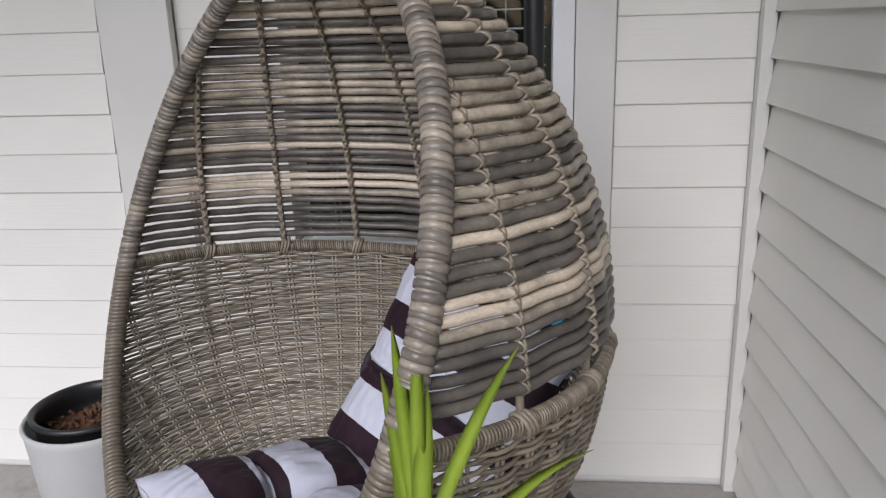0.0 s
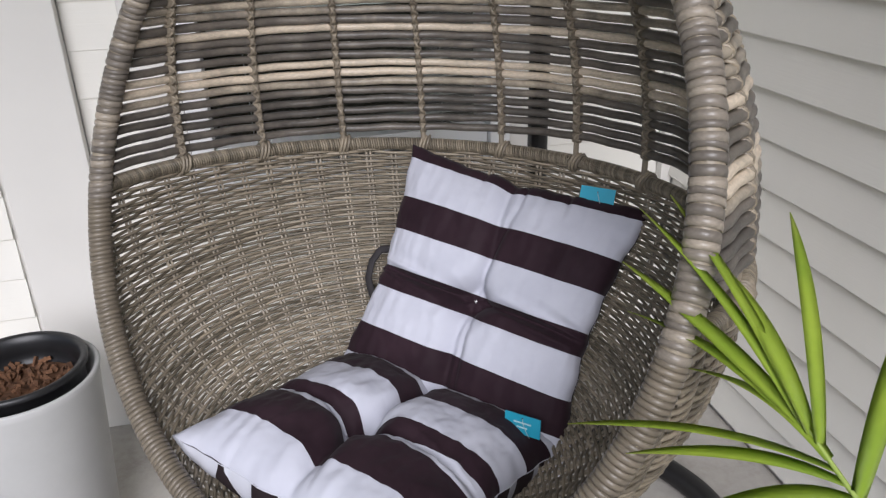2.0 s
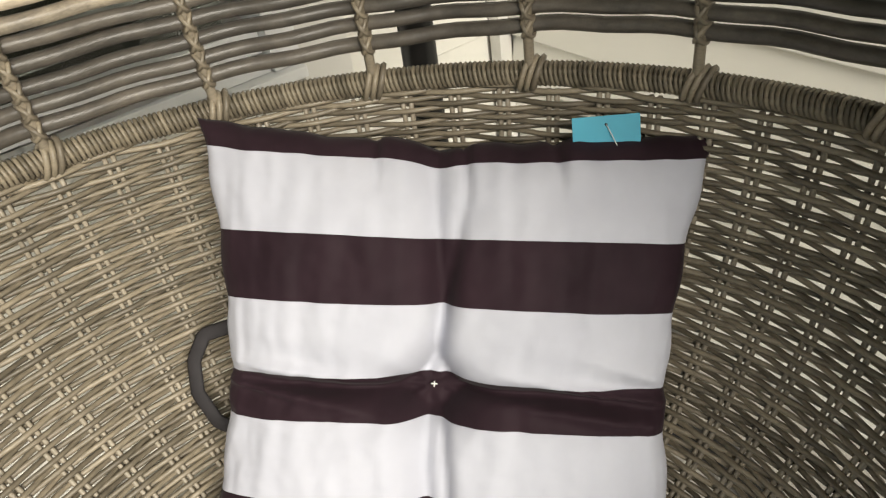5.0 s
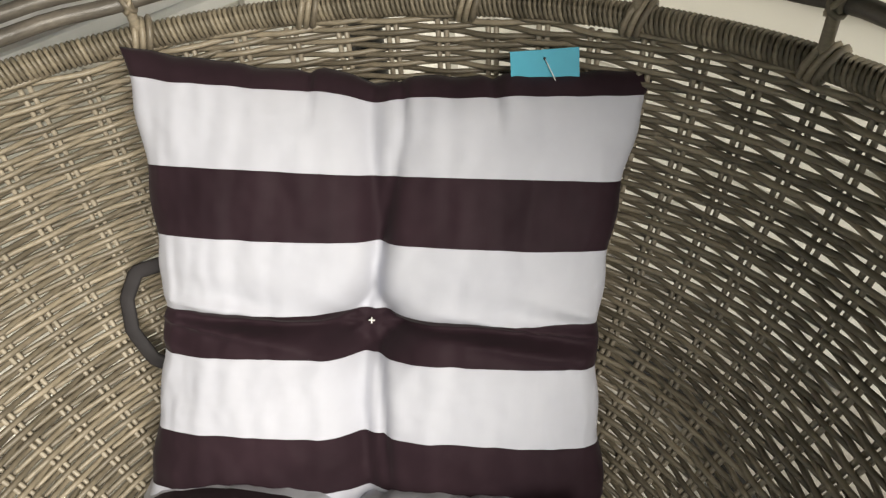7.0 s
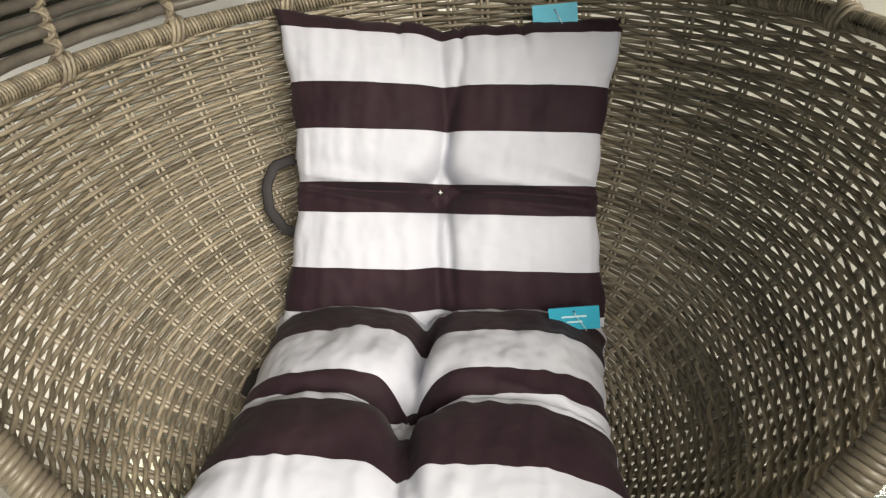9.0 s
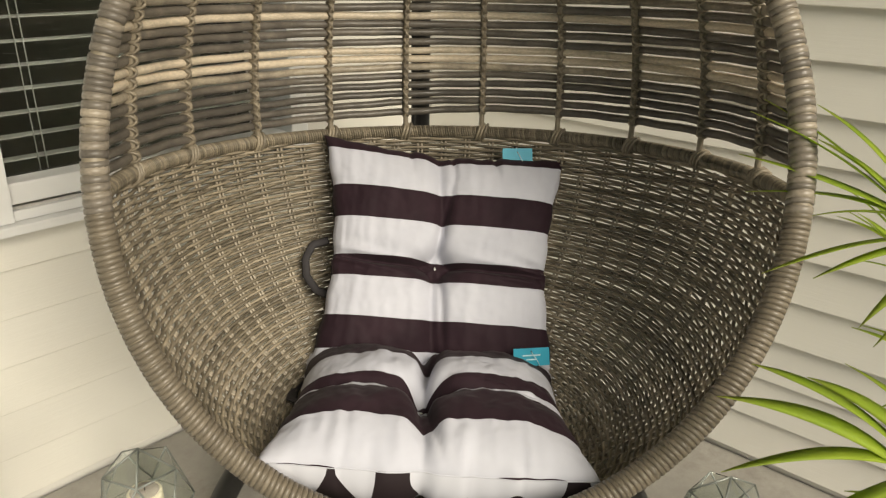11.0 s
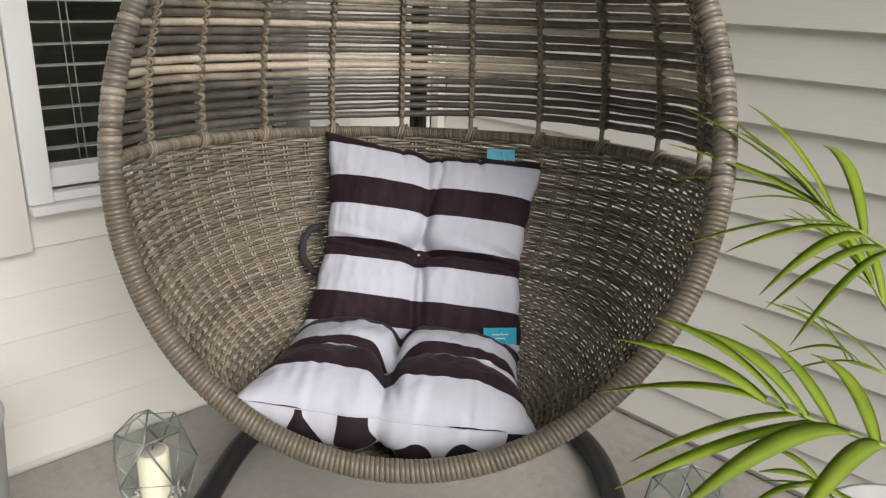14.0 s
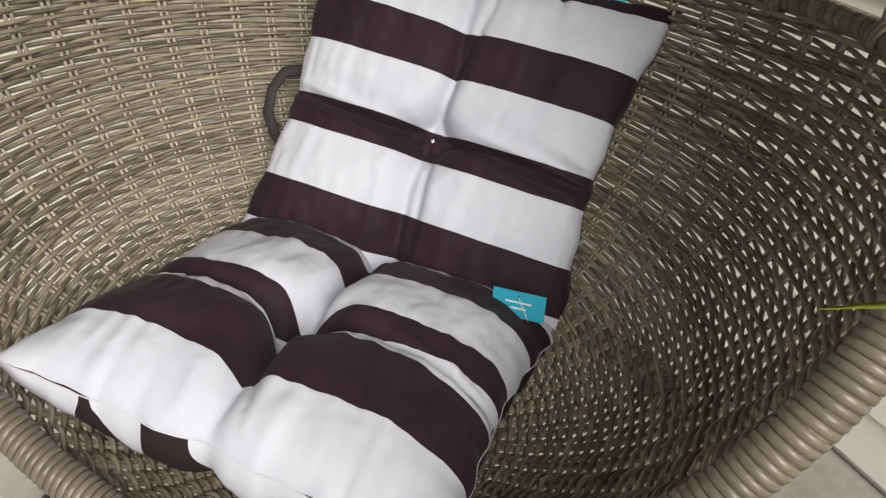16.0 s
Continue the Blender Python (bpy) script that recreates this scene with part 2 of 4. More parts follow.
def turned(profile, n=32):
    """A turned body: profile of (radius, height), from below to above."""
    verts, faces = [], []
    for r, z in profile:
        verts += [(r * math.cos(2 * math.pi * i / n), r * math.sin(2 * math.pi * i / n), z) for i in range(n)]
    for j in range(len(profile) - 1):
        faces += [(j * n + i, j * n + (i + 1) % n, (j + 1) * n + (i + 1) % n, (j + 1) * n + i) for i in range(n)]
    faces += [tuple(range(n - 1, -1, -1)), tuple(range((len(profile) - 1) * n, len(profile) * n))]
    return verts, faces


class Tubes:
    """Many tubes in one mesh."""

    def __init__(self):
        self.v, self.f = [], []

    def add(self, pts, r, sides=6, closed=False, flat=1.0, axis=None):
        p = np.asarray(pts, float)
        n = len(p)
        if n < 2:
            return self
        t = np.roll(p, -1, 0) - np.roll(p, 1, 0) if closed else np.gradient(p, axis=0)
        t /= np.linalg.norm(t, axis=1, keepdims=True) + 1e-12
        ref = np.asarray(axis, float) if axis is not None else np.array([0.0, 0.0, 1.0])
        if ref.ndim == 1:
            ref = np.repeat(ref[None], n, 0)
            weak = np.abs((t * ref).sum(1)) > 0.97
            ref[weak] = (1.0, 0.0, 0.0)
        s = np.cross(t, ref)
        s /= np.linalg.norm(s, axis=1, keepdims=True) + 1e-12
        w = np.cross(s, t)
        rr = np.broadcast_to(np.asarray(r, float), (n,))[:, None, None]
        ang = 2 * np.pi * np.arange(sides) / sides
        ring = p[:, None] + rr * (np.cos(ang)[None, :, None] * s[:, None] + flat * np.sin(ang)[None, :, None] * w[:, None])
        base = len(self.v)
        self.v.extend(ring.reshape(-1, 3).tolist())
        for i in range(n if closed else n - 1):
            a, b = base + i * sides, base + ((i + 1) % n) * sides
            for k in range(sides):
                q = (k + 1) % sides
                self.f.append((a + k, a + q, b + q, b + k))
        if not closed:
            self.f.append(tuple(base + k for k in range(sides - 1, -1, -1)))
            self.f.append(tuple(base + (n - 1) * sides + k for k in range(sides)))
        return self

    def make(self, name, mat, parent=None, label=""):
        return mesh_object(name, self.v, self.f, mat, parent, label)


def empty(name, m, label, category, group="", kind=""):
    ob = new(name)
    ob.matrix_world = m
    ob.empty_display_size = 0.05
    return tagged(ob, label, category, group, kind)


# Setting ----------------------------------------------------------------
P = 0.1016                       # exposure of a siding course
WX0, WX1, WZ0, WZ1 = -1.150, -0.50, 0.700, 2.02    # window daylight opening
ROOF = 2.6

floor = tagged(part("floor", box(-4.2, -3.4, -0.12, 0.0, 0.0, 0.0), M_CONCRETE), "worn grey concrete porch slab with stains", "floor", kind="structure")
ground = tagged(part("ground", box(-400, -400, -0.3, 400, 400, -0.15), M_GRASS), "lawn around the porch", "ground", kind="structure")
# The ceiling is assumed and unseen; its front edge is set to cut overhead light.
ceiling = tagged(part("ceiling", box(-4.2, -2.5, ROOF, 0.2, 0.2, ROOF + 0.1), M_CEIL), "assumed white porch ceiling, out of view, holding back sky light", "ceiling", kind="structure")

wall_side = tagged(part("wall_side", box(0.012, -3.4, -0.1, 0.16, 0.2, ROOF), M_TRIM), "wall behind beige lap siding", "wall", kind="structure")
bm = box(-4.2, 0.012, -0.1, WX0 - 0.01, 0.16, ROOF)
for more in (box(WX1 + 0.01, 0.012, -0.1, 0.012, 0.16, ROOF), box(WX0 - 0.01, 0.012, -0.1, WX1 + 0.01, 0.16, WZ0 - 0.07), box(WX0 - 0.01, 0.012, WZ1, WX1 + 0.01, 0.16, ROOF)):
    tmp = bpy.data.meshes.new("tmp")
    more.to_mesh(tmp)
    more.free()
    bm.from_mesh(tmp)
    bpy.data.meshes.remove(tmp)
wall_window = tagged(part("wall_window", bm, M_TRIM), "house wall with beige lap siding and a window", "wall", kind="structure")
corner = tagged(part("corner_trim", box(-0.03, -0.03, 0.0, 0.0, 0.0, ROOF, 0.002), M_TRIM), "narrow beige corner board", "trim", kind="structure")

# Window: white vinyl frame, sill, sash, pane, side casing, a blind inside.
window = empty("window_1", pose(0, 0, 0), "white vinyl window with a blind behind dark glass", "window", kind="structure")
part("window_frame", box(WX0 - 0.05, -0.035, WZ0 - 0.07, WX0, 0.05, WZ1 + 0.05, 0.004), M_WHITE, window)
part("window_frame", box(WX1, -0.035, WZ0 - 0.07, WX1 + 0.05, 0.05, WZ1 + 0.05, 0.004), M_WHITE, window)
part("window_frame", box(WX0 + 0.001, -0.03, WZ1, WX1 - 0.001, 0.05, WZ1 + 0.05, 0.004), M_WHITE, window)
part("sash_rail", box(WX0 + 0.001, -0.012, WZ0 - 0.042, WX1 - 0.001, 0.045, WZ0, 0.004), M_WHITE, window)
part("window_sill", box(WX0 - 0.049, -0.05, WZ0 - 0.09, WX1 + 0.049, 0.04, WZ0 - 0.071, 0.003), M_WHITE, window)
part("sill_track", box(WX0 + 0.002, -0.026, WZ0 - 0.07, WX1 - 0.002, -0.013, WZ0 - 0.05, 0.002), M_WHITE, window)
pane = part("pane", box(WX0 - 0.005, 0.022, WZ0 - 0.005, WX1 + 0.005, 0.026, WZ1), M_GLASS, window)
pane.visible_shadow = False
part("casing", box(-1.302, -0.024, 0.527, WX0 - 0.052, 0.0, WZ1 + 0.12, 0.003), M_TRIM, window, "flat beige side casing")
part("casing", box(WX1 + 0.052, -0.024, 0.527, WX1 + 0.145, 0.0, WZ1 + 0.12, 0.003), M_TRIM, window, "flat beige side casing")

pilaster = tagged(part("door_trim", box(-1.60, -0.03, 0.0, -1.42, 0.0, ROOF, 0.003), M_TRIM), "flat beige upright trim board beside the siding", "trim", kind="structure")
# Room surfaces carry the interior's shade in their colour.
room = tagged(part("room_shell", box(-2.6, 2.2, -0.1, 0.6, 2.3, ROOF), M_ROOM), "room seen through the window, its dimness painted near black", "room", kind="structure")
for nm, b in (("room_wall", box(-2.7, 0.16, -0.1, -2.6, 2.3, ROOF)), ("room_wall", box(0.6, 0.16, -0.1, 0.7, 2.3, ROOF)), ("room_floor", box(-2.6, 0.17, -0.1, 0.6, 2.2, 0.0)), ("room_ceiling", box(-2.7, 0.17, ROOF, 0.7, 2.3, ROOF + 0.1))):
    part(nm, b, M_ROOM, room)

blind = empty("window_blind", pose(0, 0.075, 0), "horizontal slat blind, open, behind the window glass", "blind")
slat_mesh = None
for i in range(28):
    z = WZ0 + 0.024 + i * 0.0448
    if slat_mesh is None:
        bm = box(WX0 + 0.012, -0.0125, -0.0011, WX1 - 0.012, 0.0125, 0.0011)
        bmesh.ops.rotate(bm, verts=bm.verts[:], cent=(0, 0, 0), matrix=Matrix.Rotation(radians(4), 3, 'X'))
        s = part("slat", bm, M_SLAT, blind)
        slat_mesh = s.data
    else:
        s = new("slat", slat_mesh)
        s.parent = blind
    s.location = (0, 0, z)
for x in (WX0 + 0.09, WX0 + 0.105, WX1 - 0.1):
    Tubes().add([(x, -0.026, WZ0 + 0.0), (x - 0.012, -0.026, 1.4), (x, -0.026, WZ1 - 0.02)], 0.0013, 5).make("cord", M_SLAT, blind)


# Egg chair --------------------------------------------------------------
EGG = (-0.880, -0.868)
TURN = -47.76
RIMZ, R0, LOW, HIGH = 0.87, 0.43, 0.465, 0.515
HANG = Vector((EGG[0], EGG[1], 0.8))
# The chair hangs a little askew on its hook.
SWAY = Matrix.Translation(HANG + Vector((-0.010, -0.023, -0.018))) @ Matrix.Rotation(radians(1.71), 4, Vector((0.503, -0.761, 0.410))) @ Matrix.Translation(-HANG)


def radius(z):
    h = np.where(z < RIMZ, LOW, HIGH)
    return R0 * np.sqrt(np.clip(1 - ((z - RIMZ) / h) ** 2, 0, None))


def opening(z):
    """How far back the plane of the opening lies at a height."""
    return 0.4 * (z - 0.867) - 0.12


def ring_path(z0, lean, n, inset=0.0):
    """A hoop round the egg at height z0, lower at the back; only what lies behind the opening."""
    th = np.linspace(-np.pi, np.pi, n)
    z = np.full(n, z0)
    for _ in range(6):
        z = z0 - lean * radius(z) * np.cos(th)
    r = radius(z) + inset
    p = np.stack([r * np.sin(th), r * np.cos(th), z], 1)
    keep = p[:, 1] >= opening(z) - 0.004
    return p[keep], th[keep]


rng = np.random.default_rng(7)
chair = empty("egg_chair", SWAY @ pose(EGG[0], EGG[1], 0, 0, 0, TURN), "egg-shaped hanging chair of grey-brown resin wicker", "chair")

# Rim: the cut of the egg by the plane of its opening.
zz = np.linspace(0.46, 1.384, 6000)
rr, yy = radius(zz), opening(zz)
ok = rr ** 2 > yy ** 2
half = np.stack([np.sqrt(rr[ok] ** 2 - yy[ok] ** 2), yy[ok], zz[ok]], 1)
loop = np.concatenate([half, half[::-1] * (-1, 1, 1)])
seg = np.linalg.norm(np.diff(np.vstack([loop, loop[:1]]), axis=0), axis=1)
length = np.concatenate([[0], np.cumsum(seg)])
RIM_LEN = length[-1]


def on_rim(s):
    s = np.asarray(s) % RIM_LEN
    full = np.vstack([loop, loop[:1]])
    return np.stack([np.interp(s, length, full[:, k]) for k in range(3)], -1)


rim_pts = on_rim(np.linspace(0, RIM_LEN, 260, endpoint=False))
Tubes().add(rim_pts, 0.0142, 10, closed=True, axis=(0, 1, 0.01)).make("rim", M_RIB, chair, "thick wicker-wrapped rim")
wraps, low_wraps = Tubes(), Tubes()
s = 0.0
while s < RIM_LEN:
    c, nxt = on_rim(s), on_rim(s + 0.004)
    t = (nxt - c) / np.linalg.norm(nxt - c)
    wide = 0.0034 + 0.0003 * rng.random() if c[2] < 0.86 else 0.0036 + 0.0020 * rng.random()
    a = np.cross(t, (0, 1, 0.2))
    a /= np.linalg.norm(a)
    b = np.cross(t, a)
    ang = np.linspace(0, 2 * np.pi, 15)[:-1]
    tilt = (rng.random() - 0.5) * (0.0012 if c[2] < 0.86 else 0.004) + 0.002
    core = 0.0148 + 0.0003 * rng.random()
    pts = c + core * (np.cos(ang)[:, None] * a + np.sin(ang)[:, None] * b) + np.sin(ang)[:, None] * tilt * t
    (low_wraps if c[2] < 0.86 else wraps).add(pts, 0.0014, 6, closed=True, flat=wide / 0.0014, axis=np.repeat(t[None], 14, 0))
    s += wide * 1.9
wraps.make("rim_wrap", M_WRAP, chair, "cane ends wound round the rim")["kind"] = "stuff"
low_wraps.make("rim_wrap", M_RIM, chair, "tight even cane wrapping")["kind"] = "stuff"

# Hoop at seat-back height, wrapped as well.
hoop, hoop_th = ring_path(0.858, 0.1, 361)
Tubes().add(hoop, 0.0076, 8).make("hoop", M_RIB, chair, "wrapped middle hoop")
hw = Tubes()
hl = np.concatenate([[0], np.cumsum(np.linalg.norm(np.diff(hoop, axis=0), axis=1))])
s = 0.0
while s < hl[-1] - 0.006:
    c = np.array([np.interp(s, hl, hoop[:, k]) for k in range(3)])
    d = np.array([np.interp(s + 0.003, hl, hoop[:, k]) for k in range(3)]) - c
    t = d / np.linalg.norm(d)
    a = np.cross(t, (0, 0, 1))
    a /= np.linalg.norm(a)
    b = np.cross(t, a)
    ang = np.linspace(0, 2 * np.pi, 11)[:-1]
    hw.add(c + 0.0094 * (np.cos(ang)[:, None] * a + np.sin(ang)[:, None] * b) + np.sin(ang)[:, None] * 0.0015 * t, 0.0022, 5, closed=True, axis=(0.3, 0.5, 0.8))
    s += 0.0040 + 0.0005 * rng.random()
hw.make("hoop_wrap", M_RIB, chair)["kind"] = "stuff"

# Upright ribs of the hood, with a twist of cane at each rod.
ROD_Z = []
z = 0.899
while z < 1.345:
    ROD_Z.append(z)
    z += 0.0130 + 0.0018 * rng.random()
RIB_TH = [radians(a) for a in (-85.5, -66.5, -47.5, -28.5, -9.5, 9.5, 28.5, 47.5, 66.5, 85.5)]


def egg_point(th, z0, lean, inset=0.0):
    z = z0
    for _ in range(6):
        z = z0 - lean * float(radius(np.array(z))) * math.cos(th)
    r = float(radius(np.array(z))) + inset
    return np.array((r * math.sin(th), r * math.cos(th), z))


def lean_at(z0):
    return 0.1 * max(0.0, 1 - (z0 - 0.86) / 0.6)


for th in RIB_TH:
    tb = Tubes()
    line = [egg_point(th, z0, lean_at(z0), -0.0055) for z0 in np.linspace(0.858, 1.36, 40)]
    line = [p for p in line if p[1] >= float(opening(p[2]))]
    tb.add(line, 0.0046, 7, axis=(math.sin(th), math.cos(th), 0.0))
    for z0 in ROD_Z:
        p = egg_point(th, z0 - 0.016 * min(1, max(0, (1.02 - z0) / 0.12)) * min(1.1, max(0, 0.25 - math.sin(th))), lean_at(z0), -0.003)
        if p[1] < float(opening(p[2])):
            continue
        out = np.array((math.sin(th), math.cos(th), 0.0))
        side = np.array((math.cos(th), -math.sin(th), 0.0))
        up = np.array((0, 0, 1.0))
        for sgn in (-1, 1):
            ang = np.linspace(0, 2 * np.pi, 11)[:-1]
            d = (side * 0.6 * sgn + up) / 1.17
            pts = p + 0.0074 * (np.cos(ang)[:, None] * d) * 1.15 + 0.0105 * np.sin(ang)[:, None] * out
            tb.add(pts, 0.0022, 5, closed=True, axis=side)
    q = egg_point(th, 0.858, 0.1, 0.0)
    for off in (-0.006, 0.0, 0.006):
        ang = np.linspace(0, 2 * np.pi, 11)[:-1]
        out = np.array((math.sin(th), math.cos(th), 0.0))
        side = np.array((math.cos(th), -math.sin(th), 0.0))
        tb.add(q + side * off + np.cos(ang)[:, None] * out * 0.0125 + np.sin(ang)[:, None] * np.array((0, 0, 0.0145)) + np.sin(ang)[:, None] * side * 0.005, 0.0028, 5, closed=True, axis=side)
    tb.make("rib", M_BIND, chair)

# Rods across the hood, each a cane of its own.
for k, z0 in enumerate(ROD_Z):
    pts, th = ring_path(z0, lean_at(z0), 150, 0.0)
    if len(pts) < 4:
        continue
    # the hoop is cut open at the opening: start at the gap
    wob = 0.0007 * np.sin(th * 5.3 + k * 1.7) + 0.0003 * np.sin(th * 11.1 + k * 2.9)
    near_hoop = 0.016 * np.clip((1.02 - z0) / 0.12, 0, 1) * np.clip(0.25 - np.sin(th), 0, 1.1)
    pts = pts + np.stack([0 * wob, 0 * wob, wob - near_hoop], 1)
    bulge = 0.0022 * np.cos(th * 180 / 19 * np.pi)
    pts[:, :2] *= (1 + bulge / 0.4)[:, None]
    Tubes().add(pts, 0.0060 + 0.0010 * rng.random(), 7).make("rod", M_ROD, chair)

# Woven bowl below the hoop: strands in and out of paired stakes.
N = 60
z0, row = 0.846, 0
while True:
    r = float(radius(np.array(z0)))
    if r < 0.07:
        break
    lean = 0.1 * max(0.0, (z0 - 0.47) / 0.39)
    th = np.linspace(-np.pi, np.pi, 241)
    z = np.full(241, z0)
    for _ in range(5):
        z = z0 - lean * radius(z) * np.cos(th)
    rad = radius(z)
    sag = 0.0012 * np.sin(th * 7 + row * 0.9) + 0.0008 * np.sin(th * 17 + row * 2.1)
    slope = np.clip((RIMZ - z) / LOW, 0, 0.96)
    wav = 0.0047 * np.cos(N * th / 2 + row * np.pi) * min(1.0, r / 0.16)
    rad = rad + wav * np.sqrt(1 - slope ** 2)
    zc = z - wav * slope + sag * np.sqrt(1 - slope ** 2)
    p = np.stack([rad * np.sin(th), rad * np.cos(th), zc], 1)
    keep = p[:, 1] >= opening(zc)
    size = 0.0025 + 0.0004 * rng.random()
    strand = Tubes()
    if keep.all():
        strand.add(p[:-1], size, 5, closed=True)
    else:
        strand.add(p[keep], size, 5)
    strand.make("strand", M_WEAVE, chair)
    z0 -= (0.0052 + 0.0006 * rng.random()) * max(0.16, math.cos(math.atan2((RIMZ - z0) / LOW * R0 / LOW, math.sqrt(max(1e-4, 1 - ((RIMZ - z0) / LOW) ** 2)))))
    row += 1
for j in range(N):
    th = 2 * np.pi * j / N + 0.0
    side = np.array((math.cos(th), -math.sin(th), 0.0))
    zs = RIMZ - LOW * np.sin(np.linspace(0.06, 1.40, 34))
    pts = []
    for z0 in zs:
        lean = 0.1 * max(0.0, (z0 - 0.47) / 0.39)
        p = egg_point(th, min(z0, 0.855), lean)
        pts.append(p)
    pts = np.array(pts)
    pts = pts[pts[:, 1] >= opening(pts[:, 2])]
    if len(pts) > 3:
        stake = Tubes()
        w = np.clip(np.hypot(pts[:, 0], pts[:, 1]) / 0.4, 0.25, 1)[:, None]
        for off in (-0.0036, 0.0036):
            stake.add(pts + side * off * w, 0.0025, 5, axis=(math.sin(th), math.cos(th), 0.01))
        stake.make("stake", M_STAKE, chair)
dv, df = turned([(0.075, 0.4085), (0.075, 0.4125)], 24)
mesh_object("base_disc", dv, df, M_RIB, chair)

# Stand: black tube base loop, post behind the chair, arm over its top, hook.
stand = empty("chair_stand", pose(EGG[0], EGG[1], 0, 0, 0, TURN), "black powder-coated steel stand of a hanging chair", "stand")
def smooth_line(points, n):
    """A soft line through a few points."""
    p = np.array(points, float)
    t = np.linspace(0, len(p) - 1, n)
    q = np.stack([np.interp(t, np.arange(len(p)), p[:, k]) for k in range(3)], 1)
    for _ in range(max(2, n // 5)):
        q[1:-1] = (q[:-2] + 2 * q[1:-1] + q[2:]) / 4
    return q


side = [(-0.40, -0.34, 0.027), (-0.445, -0.20, 0.027), (-0.455, 0.0, 0.027), (-0.455, 0.25, 0.027), (-0.45, 0.42, 0.027), (-0.40, 0.58, 0.027), (-0.27, 0.69, 0.027), (-0.06, 0.725, 0.027)]
other = [(-0.12 - x, y, z) for x, y, z in side[-2::-1]]
Tubes().add(smooth_line(side + [(x + 0.10, y, z) for x, y, z in other], 110), 0.026, 12).make("base_loop", M_BLACK, stand)
Tubes().add(smooth_line([(-0.055, 0.725, 0.03), (-0.055, 0.68, 0.12), (-0.05, 0.54, 0.30), (-0.042, 0.482, 0.52), (-0.04, 0.478, 0.8), (-0.04, 0.478, 1.1), (-0.04, 0.478, 1.4), (-0.04, 0.45, 1.7), (-0.03, 0.33, 1.92), (-0.015, 0.15, 1.98), (0.0, 0.02, 1.95)], 90), 0.018, 12, axis=(1, 0, 0)).make("post", M_BLACK, stand)
Tubes().add([(0, 0.03, 1.95), (0, 0.03, 1.75), (0, 0.02, 1.40), (0, 0.01, 1.372)], 0.006, 8, axis=(1, 0, 0)).make("hanger", M_BLACK, stand)
for sx in (-1, 1):
    v, f = turned([(0.012, 0), (0.016, 0.004), (0.016, 0.012), (0.010, 0.016)], 14)
    k = mesh_object("bolt", v, f, M_BLACK, stand)
    k.matrix_basis = pose(sx * 0.43 - 0.01, 0.40, 0.03, 0, -90 * sx)


